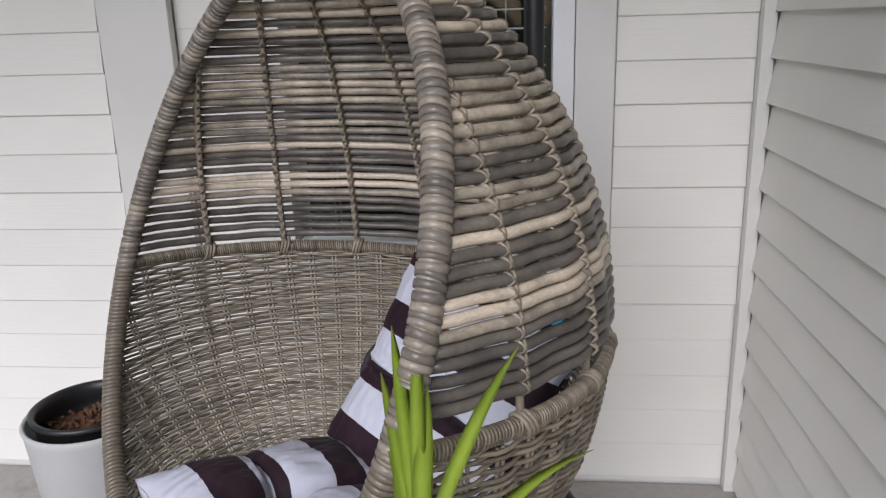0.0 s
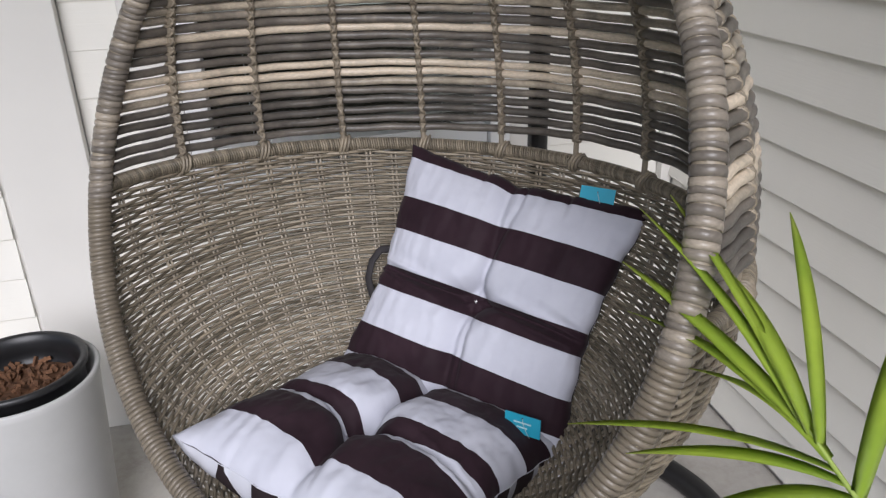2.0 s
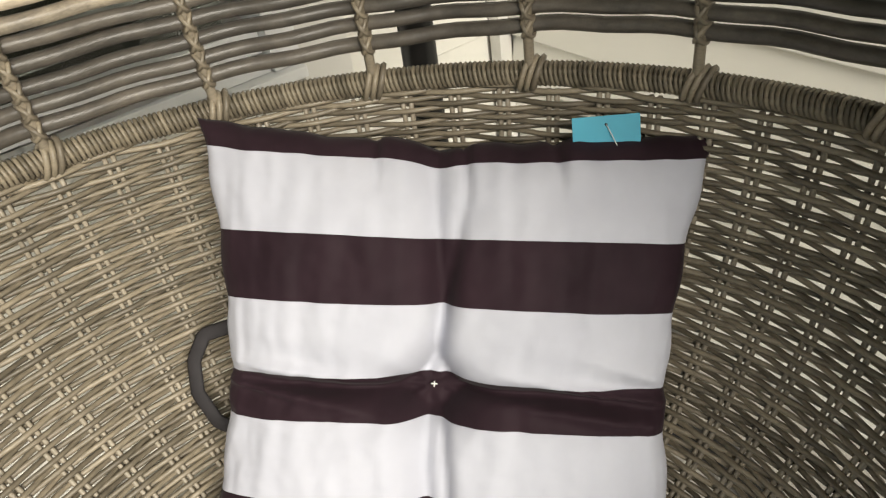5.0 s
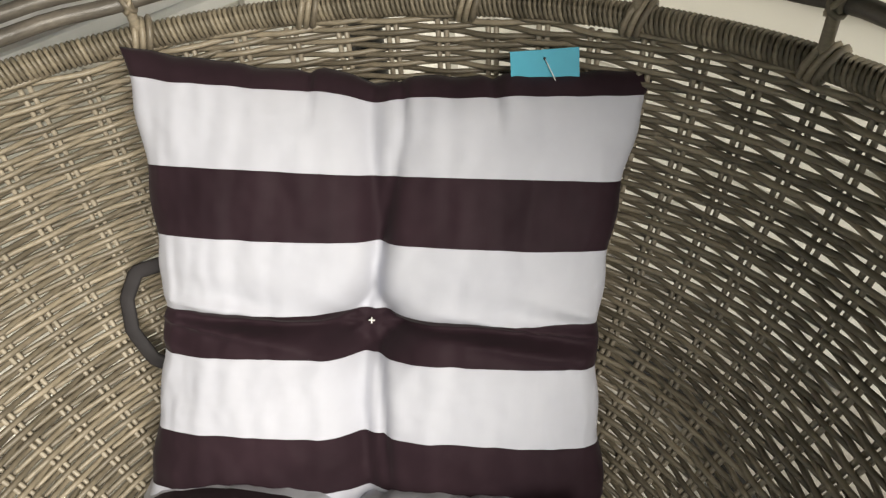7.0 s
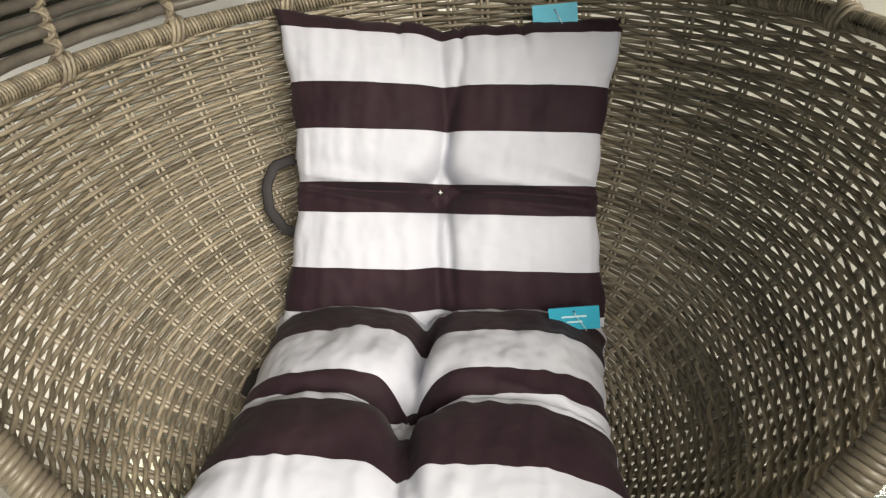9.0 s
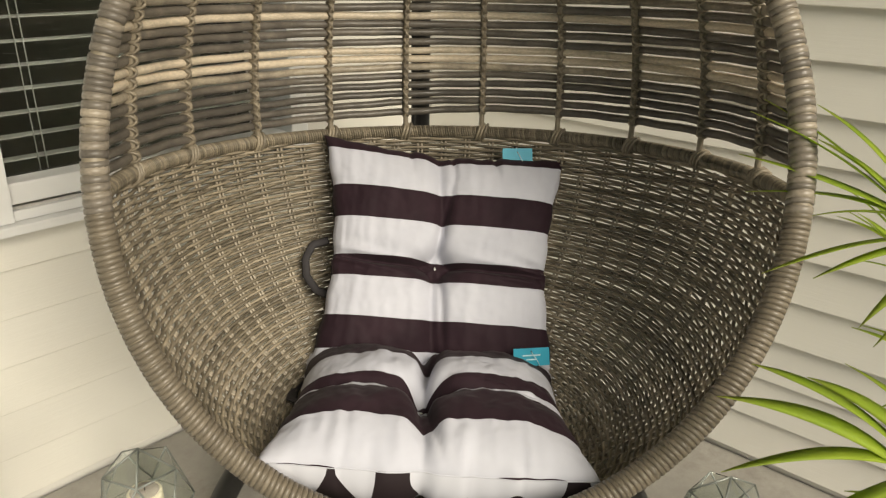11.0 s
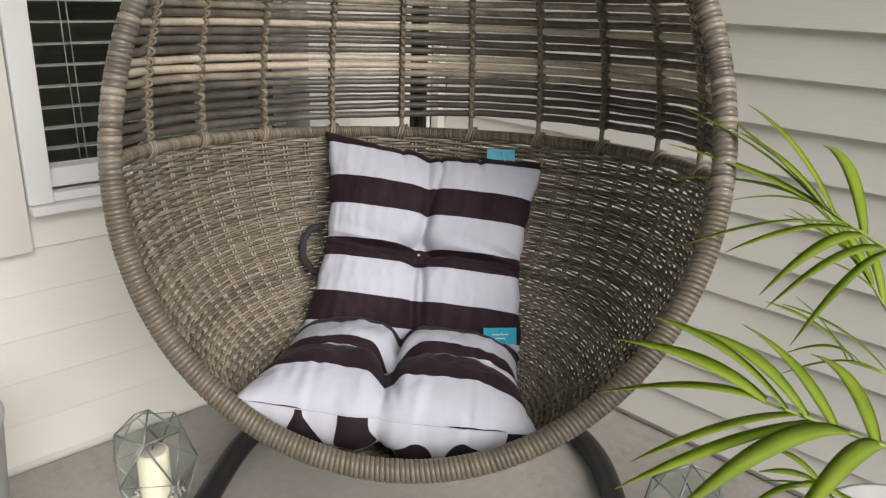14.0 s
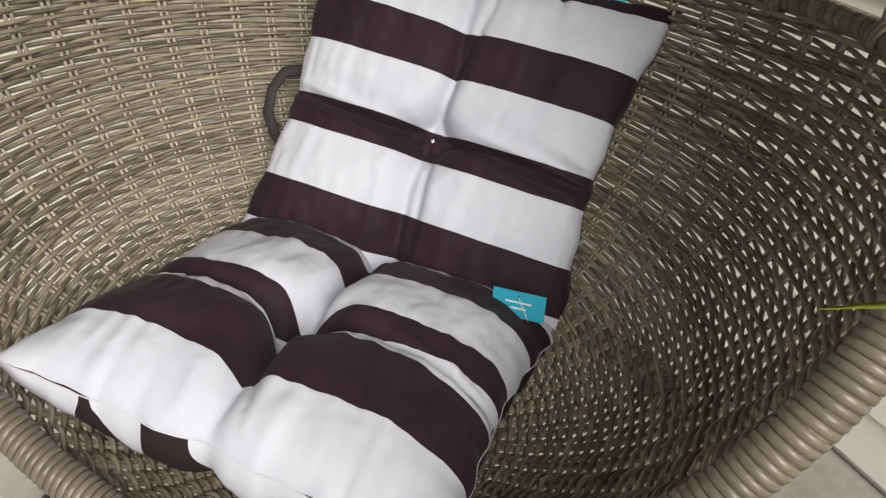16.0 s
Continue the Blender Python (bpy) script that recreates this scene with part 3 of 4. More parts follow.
# Cushions ---------------------------------------------------------------
def cushion(name, m, stripe, label, half, thick, seed, button_at=(0.0, 0.0), under=0.7, squeeze=0.06, split=0.35, cup=0.0, pinch=0.10, wide=1.0, piping=None, puff=0.42, tucked=0.17, folded=False):
    """A tufted square cushion: two swelled faces, drawn-in button, deep creases, gathers, pointed corners."""
    n = 170
    g = np.sin(np.linspace(-1, 1, n) * math.pi / 2 * 0.97) / math.sin(math.pi / 2 * 0.97)
    bx, by = button_at

    PLEATS = ((-0.30, 1, 0.020), (0.05, 1, 0.014), (0.40, 1, 0.022), (-0.52, -1, 0.018), (0.22, -1, 0.020), (0.55, -1, 0.016))

    def pleats(a, b):
        """Short sharp tucks where the cloth is gathered into the seam."""
        return sum((1.0 if e > 0 else 0.3) * np.exp(-np.abs((a - p - 0.12 * (1 - b * e)) / w) ** 1.4) * np.exp(-((1 - b * e) / (0.16 if e > 0 else 0.08)) ** 2) for p, e, w in PLEATS)

    def outline(a, b):
        """Flat place of a point of the cloth."""
        notch = 1 - 0.04 * np.exp(-((a - bx) / 0.10) ** 2) * np.abs(b) ** 3
        wave = 1 - 0.022 * pleats(a, b) * np.abs(b) ** 12 + (0.006 * np.sin(9 * a + seed) + 0.005 * np.sin(17.3 * a + 2 * seed) + 0.003 * np.sin(41 * a)) * np.abs(b) ** 8
        ox = wide * half * a * (1 - pinch * (1 - b ** 2) * np.abs(a) ** 3) * (1 + 0.008 * np.sin(23 * b + seed) * np.abs(a) ** 8)
        oy = half * (b - squeeze * np.tanh((b - by) / 0.12)) * (1 - 0.055 * (1 - a ** 2) * np.abs(b) ** 3) * notch * wave
        return ox, oy

    s, t = np.meshgrid(g, g, indexing="ij")
    x, y = outline(s, t)
    body = ((1 - np.abs(s) ** 3.4) * (1 - np.abs(t) ** 3.4)).clip(0) ** puff
    r2 = (s - bx) ** 2 + (t - by) ** 2
    dimple = 0.75 * np.exp(-r2 / 0.022)
    long_fold = split * np.exp(-np.abs((s - bx + 0.02 * np.sin(5 * t + seed)) / 0.060) ** 1.5) + 0.3 * split * np.exp(-((s - bx) / 0.20) ** 2)
    line = bx + np.where(t > by, 0.12 * (t - by), 0.16 * (by - t)) + 0.012 * np.sin(7 * t + seed)
    crease = 0.26 * np.exp(-np.abs((s - line) / 0.026) ** 1.3) * np.clip(1.15 - np.abs(t - by), 0.2, 1)
    long_fold = long_fold + crease
    cross_fold = 0.34 * np.exp(-np.abs((t - by) / 0.055) ** 1.5) * np.exp(-((s - bx) / 0.9) ** 2) + 0.14 * np.exp(-((t - by) / 0.2) ** 2)
    lobes = 0.10 * np.cos(2.2 * s) * np.cos(2.2 * t)
    wr = np.array([[noise.noise(Vector((4 * a + seed, 4 * b, seed))) * 0.06 + noise.noise(Vector((12 * a, 5 * b + seed, 2 * seed))) * 0.045 + noise.noise(Vector((22 * a, 17 * b + seed, 3 * seed))) * 0.018 for b in g] for a in g])
    near = np.abs(s - bx)
    tuck = tucked * np.exp(-((t - by) / 0.15) ** 2) * (1 - 2 * np.abs(np.sin(15 * (t - by) * (1 + 0.6 * near) + 3.5 * near * np.sign(s - bx) + seed))) * np.clip(near * 1.6, 0, 1)
    star = 0.05 * np.exp(-r2 / 0.10) * np.cos(7 * np.arctan2(t - by, s - bx) + seed)
    gather = tuck + star + (0.05 * np.sin(11 * s + 3 * seed) + 0.05 * np.sin(26.3 * s + 2.1 * seed) * np.sin(5 * s + seed) + 0.05 * np.sin(57 * s + seed) * np.sin(7.7 * s)) * np.abs(t) ** 5 + (0.05 * np.sin(13 * t + seed) + 0.05 * np.sin(41 * t) * np.sin(6 * t + seed)) * np.abs(s) ** 7
    gather = gather - 0.42 * pleats(s, t)
    bend = cup * (s ** 2 - 0.3)
    h = thick * body * (1 - np.clip(dimple + long_fold + cross_fold, 0, 0.92) + lobes + wr) + thick * gather * body + bend
    hb = thick * under * body ** (0.4 / puff) * (1 - 0.5 * dimple - 0.6 * long_fold + wr) - bend
    top = np.stack([x, y, h], -1).reshape(-1, 3)
    bot = np.stack([x, y, -hb], -1).reshape(-1, 3)
    faces, mats = [], []
    idx = lambda i, j: i * n + j
    for i in range(n - 1):
        for j in range(n - 1):
            a, b, c, d = idx(i, j), idx(i + 1, j), idx(i + 1, j + 1), idx(i, j + 1)
            faces.append((a, b, c, d))
            mats.append(0)
            faces.append((n * n + d, n * n + c, n * n + b, n * n + a))
            mats.append(1)
    holder = empty(name, m, label, "cushion")
    ob = mesh_object("cover", np.vstack([top, bot]), faces, [stripe, M_MOTIF], holder)
    me = ob.data
    me.polygons.foreach_set("material_index", mats)
    uv = me.uv_layers.new(name="UVMap")
    flat = np.stack([s, t], -1).reshape(-1, 2) * 0.5 + 0.5
    if folded:
        # a transverse fold swallows part of the cloth, less so towards one edge
        for k, (a, b) in enumerate(flat):
            o = max(0.0, 2 * a - 1)
            flat[k, 1] = np.interp(b, [0, 0.15, 0.345, 0.43 + 0.03 * o, 0.485 + 0.07 * o, 0.67 + 0.05 * o, 0.83 + 0.04 * o, 1.0], [0, 1, 2, 3, 4, 5, 6, 6.8]) / 8
    flat = np.vstack([flat, flat])
    loops = np.zeros(len(me.loops), int)
    me.loops.foreach_get("vertex_index", loops)
    uv.data.foreach_set("uv", flat[loops].ravel())
    bmw = bmesh.new()
    bmw.from_mesh(me)
    bmesh.ops.remove_doubles(bmw, verts=bmw.verts[:], dist=0.00005)
    bmw.to_mesh(me)
    bmw.free()
    me.polygons.foreach_set("use_smooth", [True] * len(me.polygons))
    rim_line = []
    for a, b in [(-1 + i / 20, -1) for i in range(40)] + [(1, -1 + i / 20) for i in range(40)] + [(1 - i / 20, 1) for i in range(40)] + [(-1, 1 - i / 20) for i in range(40)]:
        ox, oy = outline(np.float64(a), np.float64(b))
        rim_line.append((ox, oy, cup * (a * a - 0.3)))
    Tubes().add(rim_line, 0.0008, 5, closed=True).make("seam", piping or M_STRAP, holder)
    stitch = box(-0.0026, -0.0005, 0, 0.0026, 0.0005, 0.0009)
    for v in bmesh.ops.create_cube(stitch, size=1)["verts"]:
        v.co = Vector((v.co.x * 0.0010, v.co.y * 0.0052, 0.0010 + v.co.z * 0.0009))
    b = part("button", stitch, M_PAPER, holder, "small white cross-shaped tufting stitch")
    b.location = (half * bx * wide, half * by, thick * 0.16)
    return holder


def local_to_world(a, b, z):
    c, s_ = math.cos(radians(TURN)), math.sin(radians(TURN))
    y = b - 0.12
    return Vector((EGG[0] + a * c - y * s_, EGG[1] + a * s_ + y * c, z))


def frame_of(centre, xaxis, yaxis):
    x = Vector(xaxis).normalized()
    y = (Vector(yaxis) - x * Vector(yaxis).dot(x)).normalized()
    zed = x.cross(y)
    m = Matrix((x, y, zed)).transposed().to_4x4()
    m.translation = centre
    return m


def place(centre, xaxis, yaxis):
    """Pose from the chair's own right, back and up."""
    o = local_to_world(0, 0.12, 0)
    vec = lambda d: local_to_world(d[0], d[1] + 0.12, d[2]) - o
    return SWAY @ frame_of(local_to_world(*centre), vec(xaxis), vec(yaxis))


back_m = place((-0.008, 0.369, 0.617), (0.43, 0.025, -0.048), (-0.012, 0.215, 0.315))
seat_m = frame_of(Vector((-0.913, -0.881, 0.486)), (0.284, -0.3105, -0.027), (0.287, 0.2495, -0.068))
back = cushion("back_cushion", back_m, M_STRIPE_BACK, "dark and white striped square cushion leaning in the chair", 0.230, 0.056, 3, (-0.04, -0.02), cup=0.016, pinch=0.15, wide=0.945)
seat = cushion("seat_cushion", seat_m, M_STRIPE_SEAT, "dark and white striped square seat cushion with a sewn button", 0.206, 0.070, 9, (-0.06, -0.17), 1.25, squeeze=0.045, split=0.42, cup=0.010, wide=1.04, piping=M_THREAD, puff=0.62, tucked=0.05, folded=True)


def card(parent, m, w, h, label, printed):
    me_ob = part("tag", box(-w / 2, -h / 2, -0.0008, w / 2, h / 2, 0.0008), M_TAG, parent, label)
    me_ob.matrix_basis = m
    for i, (dx, dy, ww) in enumerate(((0.0, 0.003, 0.5), (0.0, -0.004, 0.3)) if printed else ()):
        t = part("print", box(-w * ww / 2, dy - 0.0011, 0.0009, w * ww / 2, dy + 0.0011, 0.0013), M_INK, me_ob)
    v, f = turned([(0.0012, 0.0008), (0.0012, 0.0014)], 10)
    hole = mesh_object("punched_hole", v, f, M_STRAP, me_ob)
    hole.location = (0, h * 0.32, 0)
    Tubes().add([(0, h * 0.32, 0.0016), (0.004, h * 0.1, 0.005), (0.010, -h * 0.25, 0.006), (0.013, -h * 0.55, 0.002)], 0.0004, 5).make("string", M_PAPER, me_ob)
    return me_ob


card(back, pose(0.128, 0.207, 0.016, 10, 0, 6), 0.055, 0.040, "teal card swing tag", False)
card(seat, seat_m.inverted() @ place((0.142, 0.226, 0.524), (0.06, 0.0, 0.004), (0.0, 0.22, 1.0)), 0.058, 0.030, "teal card swing tag", True)
lab = part("care_label", box(-0.012, -0.006, -0.0005, 0.012, 0.006, 0.0005), M_PAPER, seat)
lab.matrix_basis = seat_m.inverted() @ place((0.092, 0.214, 0.522), (0.06, 0.0, 0.006), (0.0, 0.65, 0.76))
strap = [(-0.195, 0.035, -0.01), (-0.222, 0.025, -0.012), (-0.232, 0.0, -0.014), (-0.228, -0.03, -0.014), (-0.208, -0.055, -0.012), (-0.19, -0.06, -0.01)]
sp = np.array(strap)
tt = np.linspace(0, len(sp) - 1, 28)
Tubes().add(np.stack([np.interp(tt, np.arange(len(sp)), sp[:, k]) for k in range(3)], 1), 0.0068, 8, flat=0.35).make("handle_strap", M_STRAP, back, "dark webbing carry strap")
Tubes().add([(-0.185, 0.125, -0.004), (-0.208, 0.112, -0.010), (-0.214, 0.075, -0.014), (-0.210, 0.04, -0.012), (-0.19, 0.02, -0.006)], 0.0085, 8, flat=0.3).make("handle_strap", M_STRAP, seat, "dark webbing carry strap")


# Lanterns ---------------------------------------------------------------
def lantern(m, label, group):
    """Faceted glass lantern: leaded edges, panes, pebbles and a candle inside."""
    holder = empty("glass_lantern", m, label, "lantern", group)
    n = 5
    levels = [(0.058, 0.003, 0.0), (0.090, 0.110, 36.0), (0.068, 0.205, 0.0)]
    rings = [[Vector((r * math.cos(radians(72 * i + a)), r * math.sin(radians(72 * i + a)), z)) for i in range(n)] for r, z, a in levels]
    top = Vector((0.0, 0.0, 0.246))
    edges, tris = [], []
    for i in range(n):
        j = (i + 1) % n
        a, b, c = rings
        edges += [(a[i], a[j]), (a[i], b[i]), (a[j], b[i]), (b[i], c[i]), (b[i], c[j])]
        tris += [(a[i], a[j], b[i]), (b[i], c[j], c[i]), (a[j], b[j], b[i]), (b[i], b[j], c[j])]
        if i != 0:
            edges += [(c[i], c[j])] if i != 4 else []
        if i in (1, 2, 3):
            tris.append((c[i], c[j], top))
        edges.append((c[i], top)) if i != 0 else None
    fr = Tubes()
    for p, q in edges:
        fr.add([p, q], 0.0021, 6)
    fr.make("frame", M_LEAD, holder)
    for tri in tris:
        mid = sum(tri, Vector()) / 3
        nrm = (tri[1] - tri[0]).cross(tri[2] - tri[0]).normalized() * 0.0008
        pts = [mid + (p - mid) * 0.985 for p in tri]
        mesh_object("pane", [p + nrm for p in pts] + [p - nrm for p in pts], [(0, 1, 2), (5, 4, 3), (0, 3, 4, 1), (1, 4, 5, 2), (2, 5, 3, 0)], M_PANE, holder, smooth=False).visible_shadow = False
    v, f = turned([(0.050, 0.001), (0.054, 0.004)], 20)
    mesh_object("base_plate", v, f, M_LEAD, holder)
    return holder


def candle(m, h):
    holder = empty("candle", m, "ivory pillar candle with a dusty top", "candle", "candles in the lanterns")
    v, f = turned([(0.031, 0), (0.0325, 0.003), (0.0325, h - 0.004), (0.030, h), (0.018, h - 0.004), (0.004, h - 0.006)], 28)
    mesh_object("wax", v, f, M_CANDLE, holder)
    v, f = turned([(0.027, h - 0.0005), (0.026, h + 0.0008)], 24)
    mesh_object("dust", v, f, M_WAX_TOP, holder)
    Tubes().add([(0, 0, h - 0.006), (0.001, 0, h + 0.006), (0.004, 0.001, h + 0.012)], 0.0012, 5).make("wick", M_STRAP, holder)
    return holder


def pebbles(m, seed):
    r = random.Random(seed)
    bm = bmesh.new()
    for i in range(190):
        a, d = r.random() * 6.283, 0.034 + 0.022 * r.random()
        size = 0.003 + 0.0026 * r.random()
        mm = Matrix.Translation((d * math.cos(a), d * math.sin(a), 0.008 + 0.034 * r.random())) @ Euler((r.random() * 3, r.random() * 3, r.random() * 3)).to_matrix().to_4x4() @ Matrix.Diagonal((size, size * 0.8, size * 0.6, 1))
        bmesh.ops.create_icosphere(bm, subdivisions=1, radius=1.0, matrix=mm)
    ob = part("pebbles", bm, M_PEBBLE, None, "", True)
    ob.matrix_world = m
    return tagged(ob, "white pebbles heaped round the candle", "pebbles", kind="stuff")


for k, (x, y, rot) in enumerate(((-1.113, -0.325, 20), (-0.425, -1.175, 50))):
    lantern(pose(x, y, 0, 0, 0, rot), "faceted glass lantern with leaded edges on the concrete", "glass lanterns")
    candle(pose(x, y, 0.0045), 0.145 if k == 0 else 0.12)
    pebbles(pose(x, y, 0), 5 + k)


# Planter by the window --------------------------------------------------
planter = empty("planter", pose(-1.535, -0.42, 0), "pale grey round planter holding a black nursery pot of mulch", "planter")
v, f = turned([(0.105, 0), (0.112, 0.006), (0.142, 0.40), (0.146, 0.415), (0.142, 0.42), (0.135, 0.415), (0.128, 0.30), (0.02, 0.29)], 48)
mesh_object("outer_pot", v, f, M_POT, planter)
prof = [(0.10, 0.295), (0.116, 0.39), (0.118, 0.425), (0.127, 0.427), (0.128, 0.437), (0.122, 0.44), (0.114, 0.436), (0.112, 0.42), (0.110, 0.405), (0.112, 0.40), (0.108, 0.37), (0.02, 0.365)]
v, f = turned(prof, 40)
mesh_object("inner_pot", v, f, M_NURSERY, planter, "black ribbed nursery pot")
bm = bmesh.new()
bmesh.ops.create_circle(bm, cap_ends=True, segments=32, radius=0.106)
bmesh.ops.subdivide_edges(bm, edges=bm.edges[:], cuts=1)
bmesh.ops.translate(bm, verts=bm.verts[:], vec=(0, 0, 0.378))
r = random.Random(4)
for i in range(160):
    a, d = r.random() * 6.283, 0.10 * math.sqrt(r.random())
    mm = Matrix.Translation((d * math.cos(a), d * math.sin(a), 0.380 + 0.008 * r.random())) @ Euler((r.random() * 3, r.random() * 3, r.random() * 3)).to_matrix().to_4x4() @ Matrix.Diagonal((0.006 + 0.010 * r.random(), 0.005, 0.003, 1))
    bmesh.ops.create_cube(bm, size=1.6, matrix=mm)
part("mulch", bm, M_SOIL, planter)["kind"] = "stuff"


# Palm -------------------------------------------------------------------
palm = empty("potted_palm", pose(-0.44, -1.56, 0), "green areca palm in a pale grey pot", "plant")
v, f = turned([(0.11, 0), (0.115, 0.006), (0.145, 0.30), (0.148, 0.315), (0.140, 0.315), (0.132, 0.27), (0.02, 0.265)], 40)
mesh_object("pot", v, f, M_POT, palm)
v, f = turned([(0.133, 0.262), (0.131, 0.285), (0.02, 0.29)], 32)
mesh_object("soil", v, f, M_SOIL, palm)
HOME = Vector((-0.44, -1.56, 0))


def blade(base, tip, width, arch, seed, parent):
    """One leaflet: a folded, tapering strap that arches and droops to its tip."""
    n = 14
    base, tip = Vector(base), Vector(tip)
    d = tip - base
    side = d.cross(Vector((0, 0, 1))).normalized()
    verts, uvs, faces = [], [], []
    for i in range(n + 1):
        q = i / n
        c = base + d * q + Vector((0, 0, arch * 4 * q * (1 - q) * (1 - 0.35 * q)))
        w = width * (math.sin(math.pi * min(1, 0.10 + 0.92 * q) ** 0.8) ** 0.75 if q < 1 else 0.0) + 0.0004
        twist = 0.25 * math.sin(seed + 2.2 * q)
        lift = Vector((0, 0, 1)) * math.cos(twist) * 0.30 * w
        sd = side * math.cos(twist) + Vector((0, 0, 1)) * math.sin(twist)
        verts += [c - sd * w + lift, c, c + sd * w + lift, c - Vector((0, 0, 0.0006))]
        uvs += [(0, q), (0.5, q), (1, q), (0.5, q)]
    for i in range(n):
        a, b = 4 * i, 4 * i + 4
        faces += [(a, a + 1, b + 1, b), (a + 1, a + 2, b + 2, b + 1), (a, b, b + 3, a + 3), (a + 2, a + 3, b + 3, b + 2)]
    ob = mesh_object("leaflet", verts, faces, M_LEAF, parent)
    uv = ob.data.uv_layers.new(name="UVMap")
    loops = np.zeros(len(ob.data.loops), int)
    ob.data.loops.foreach_get("vertex_index", loops)
    uv.data.foreach_set("uv", np.array(uvs)[loops].ravel())
    return ob


def frond(root, hub, end, leaflets, seed, width=0.012, full=True):
    """A stalk from the soil to the hub and on to its end, with leaflets given as (share of the stalk, tip)."""
    root, hub, end = (Vector(p) - HOME for p in (root, hub, end))
    pts = []
    for i in range(26):
        q = i / 25
        if q < 0.7:
            k = q / 0.7
            p = root.lerp(hub, k) + Vector((0, 0, 0.10 * math.sin(math.pi * k)))
        else:
            p = hub.lerp(end, (q - 0.7) / 0.3)
        pts.append(p)
    stalk = Tubes().add(pts, np.linspace(0.0048, 0.0016, 26), 7, axis=(0.3, 0.9, 0.1)).make("frond", M_STEM, palm, "arching green stalk with leaflets")
    r = random.Random(seed)
    fan = []
    for (s0, t0), (s1, t1) in zip(leaflets, leaflets[1:] + leaflets[:1]):
        fan.append((s0, t0))
        if full and (Vector(t0) - Vector(t1)).length < 0.2:
            fan.append(((s0 + s1) / 2, tuple(Vector(t0).lerp(Vector(t1), 0.3 + 0.4 * r.random()) + Vector((r.random() - 0.5, r.random() - 0.5, r.random() - 0.5)) * 0.05)))
    for k, (share, tip) in enumerate(fan):
        b = hub.lerp(end, share)
        t = Vector(tip) - HOME
        droop = 0.07 if share < 0.45 else 0.0
        blade(b, t, width * (0.85 + 0.3 * ((k * 37 + seed) % 10) / 10), 0.010 + droop * (t - b).length + 0.014 * ((k * 13 + seed) % 7) / 7, k * 1.3 + seed, stalk)
    return stalk


frond((-0.46, -1.55, 0.28), (-0.644, -1.480, 0.806), (-0.656, -1.388, 0.849),
      [(1.0, (-0.703, -1.202, 0.953)), (0.97, (-0.678, -1.207, 0.965)), (0.9, (-0.661, -1.271, 0.924)), (0.85, (-0.716, -1.202, 0.903)), (0.75, (-0.713, -1.215, 0.858)),
       (0.7, (-0.693, -1.287, 0.839)), (0.6, (-0.793, -1.277, 0.793)), (0.5, (-0.761, -1.323, 0.791)), (0.35, (-0.780, -1.382, 0.757)), (0.1, (-0.817, -1.406, 0.758)),
       (0.05, (-0.805, -1.437, 0.719)), (0.8, (-0.58, -1.24, 0.95)), (0.4, (-0.52, -1.33, 0.90))], 3, 0.0076, False)
frond((-0.52, -1.57, 0.28), (-0.843, -1.578, 0.664), (-0.916, -1.463, 0.699),
      [(0.85, (-0.924, -1.325, 0.751)), (0.7, (-0.897, -1.370, 0.743)), (1.0, (-0.987, -1.318, 0.740)), (1.0, (-1.074, -1.362, 0.726)), (0.75, (-1.082, -1.411, 0.676)),
       (0.62, (-1.107, -1.412, 0.658)), (0.35, (-1.106, -1.462, 0.647)), (0.15, (-1.057, -1.543, 0.636)), (0.5, (-0.822, -1.385, 0.733)), (0.2, (-0.770, -1.450, 0.702))], 5, 0.0102, False)
frond((-0.44, -1.52, 0.28), (-0.576, -1.538, 0.625), (-0.66, -1.46, 0.66),
      [(1.0, (-0.727, -1.406, 0.749)), (0.8, (-0.755, -1.415, 0.684)), (0.6, (-0.749, -1.409, 0.649)), (0.5, (-0.64, -1.36, 0.70)), (0.9, (-0.70, -1.36, 0.72))], 7, 0.0052, False)
frond((-0.42, -1.54, 0.28), (-0.38, -1.44, 0.62), (-0.36, -1.36, 0.70),
      [(1.0, (-0.38, -1.24, 0.80)), (0.8, (-0.44, -1.27, 0.78)), (0.6, (-0.30, -1.26, 0.77)), (0.5, (-0.47, -1.30, 0.72)), (0.3, (-0.27, -1.32, 0.72))], 9, 0.007)
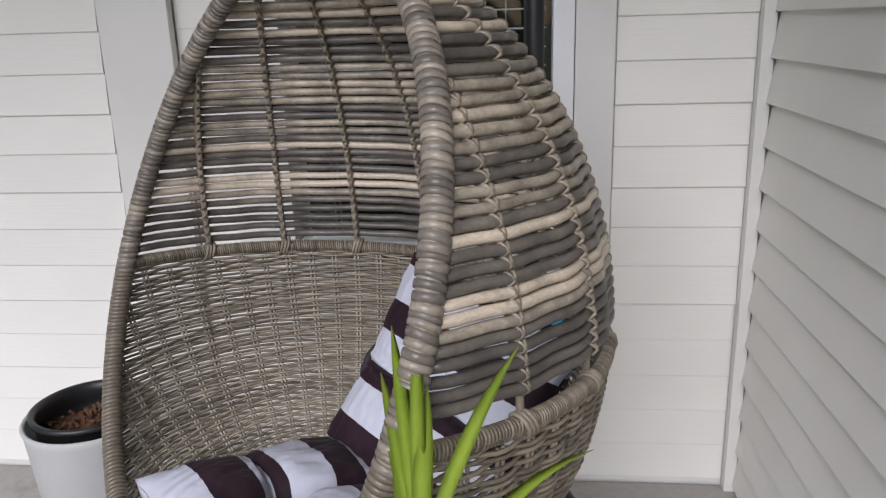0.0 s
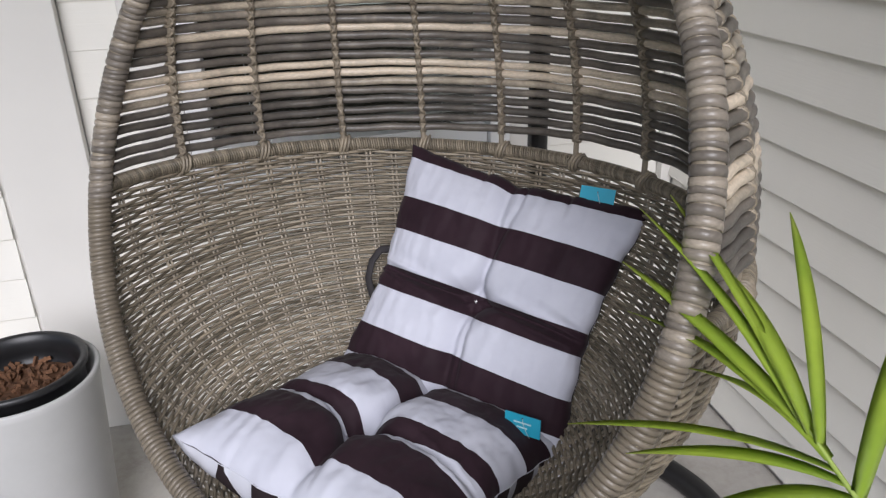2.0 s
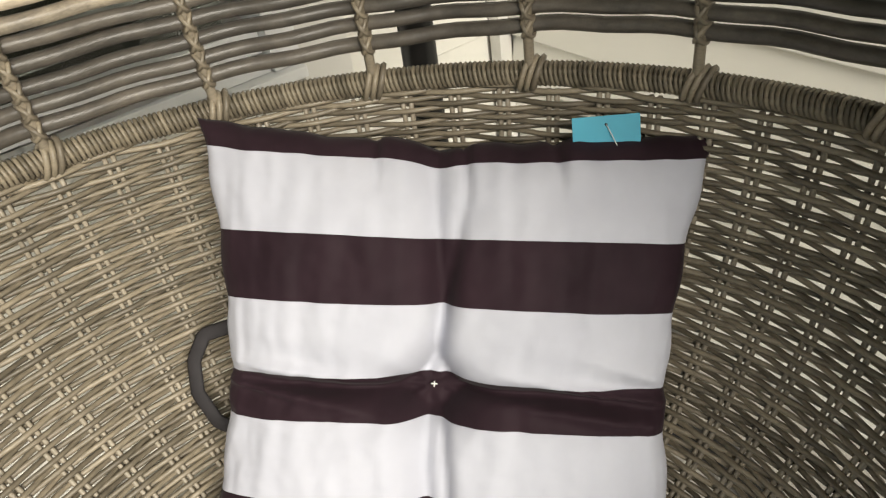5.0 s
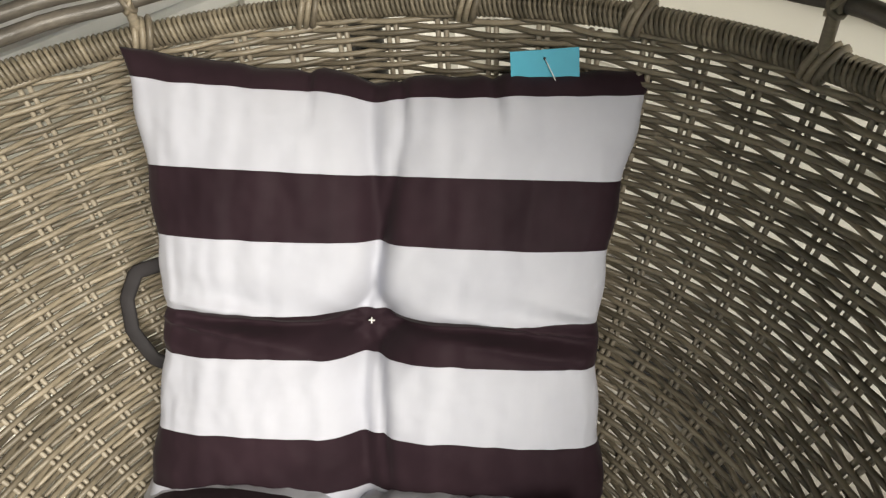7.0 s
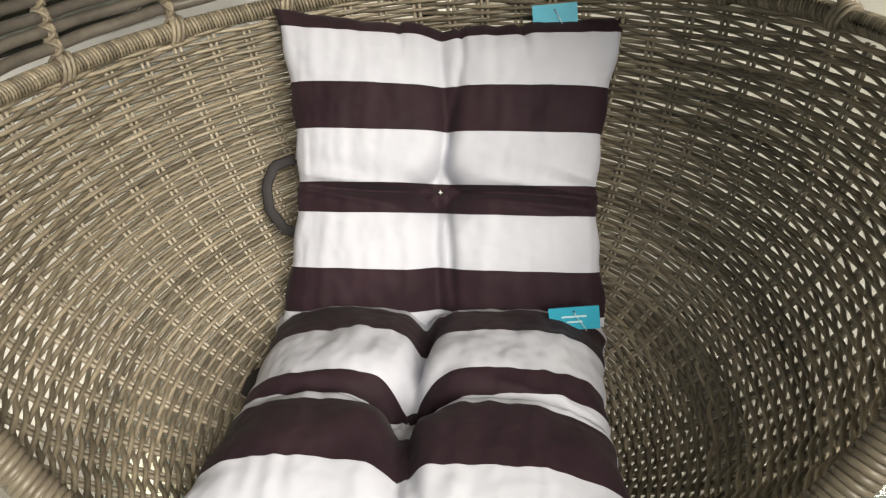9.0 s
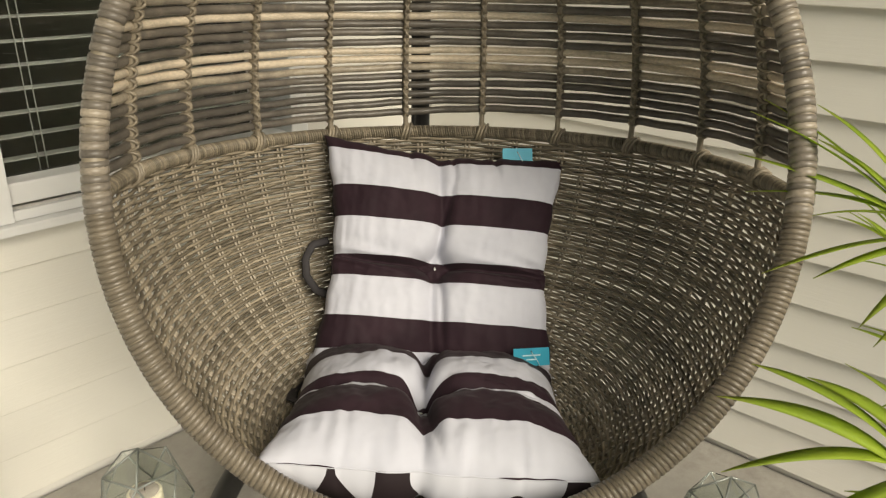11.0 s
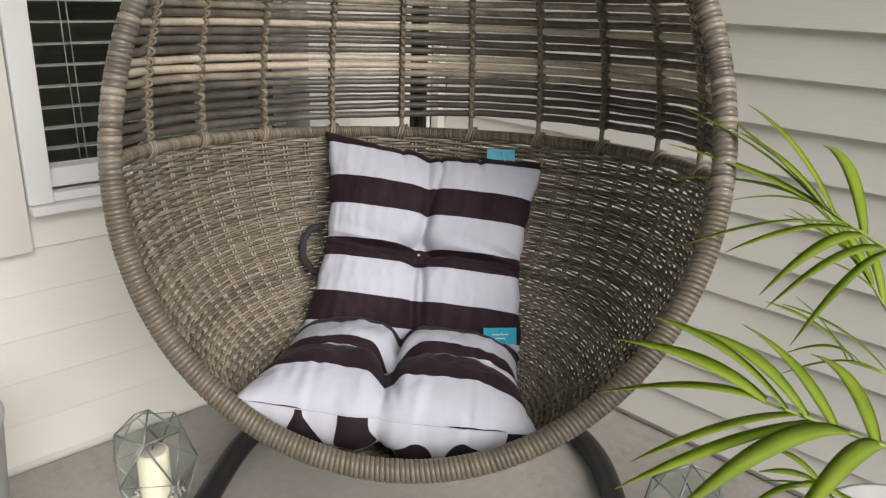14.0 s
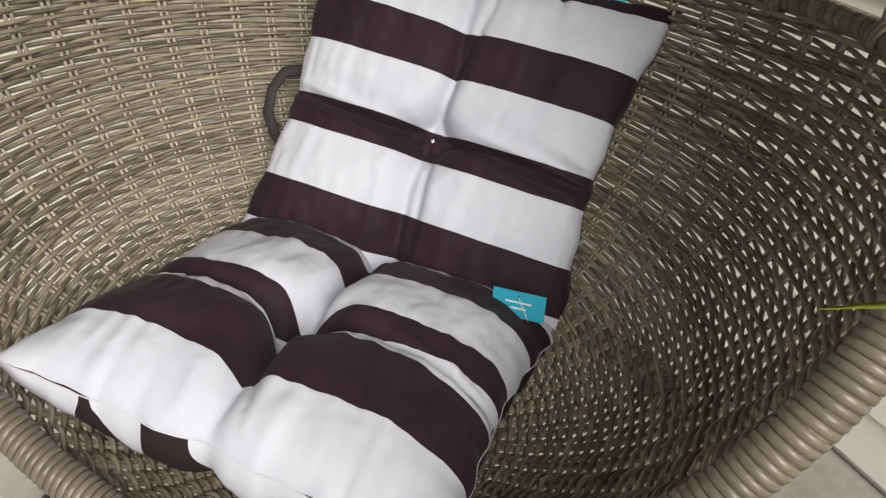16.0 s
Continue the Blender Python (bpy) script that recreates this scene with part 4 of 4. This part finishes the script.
frond((-0.50, -1.54, 0.28), (-0.753, -1.577, 0.520), (-0.81, -1.50, 0.56),
      [(1.0, (-0.882, -1.449, 0.539)), (0.8, (-0.858, -1.449, 0.580)), (0.6, (-0.843, -1.482, 0.572)), (0.5, (-0.87, -1.50, 0.50)), (0.3, (-0.80, -1.43, 0.53)), (0.9, (-0.80, -1.41, 0.57))], 4, 0.0075, False)

# Siding boards, each a piece of its own ---------------------------------
board_cache = {}


def board(parent, length, m, lap=0.0195):
    """A lapped plank: thick at its lower edge, thin at its upper one."""
    key = (round(length, 3), lap)
    if key not in board_cache:
        L, h = length, P + 0.02
        pr = [(-lap, 0.0), (-lap - 0.001, 0.002), (-0.0035, h), (0.0, h), (0.0, 0.0)]
        verts = [(x, y, z) for x in (0.0, L) for y, z in pr]
        faces = [(i, i + 5, (i + 1) % 5 + 5, (i + 1) % 5) for i in range(5)] + [(4, 3, 2, 1, 0)[::-1], (5, 6, 7, 8, 9)[::-1]]
        ob = mesh_object("board", verts, faces, M_SIDING, parent, smooth=False)
        board_cache[key] = ob.data
    else:
        ob = new("board", board_cache[key])
        ob.parent = parent
    ob.matrix_basis = m
    return ob


for i in range(25):
    z = P * i + 0.0186
    lead = 0.0006 * ((i * 7) % 5 - 2)
    board(wall_side, 3.37, pose(0.012 + lead, -0.031, z, 0, 0, -90))
    if z + P < 0.54:
        board(wall_window, 1.388, pose(-1.419, 0.012 + lead, z), 0.0065)
    else:
        board(wall_window, 0.115, pose(-1.419, 0.012 + lead, z), 0.0065)
        board(wall_window, 0.318, pose(-0.349, 0.012 + lead, z), 0.011)
    board(wall_window, 2.58, pose(-4.2, 0.012 + lead, z), 0.011)
for parent, length, m in ((wall_side, 3.36, pose(0.012, -0.031, 0.001, 0, 0, -90)), (wall_window, 1.386, pose(-1.419, 0.012, 0.006))):
    part("starter_strip", box(0, -0.008, 0, length, 0, 0.03), M_TRIM, parent).matrix_basis = m
board(wall_window, 0.855, pose(-1.206, 0.0125, 0.0186 + 5 * P), 0.011)
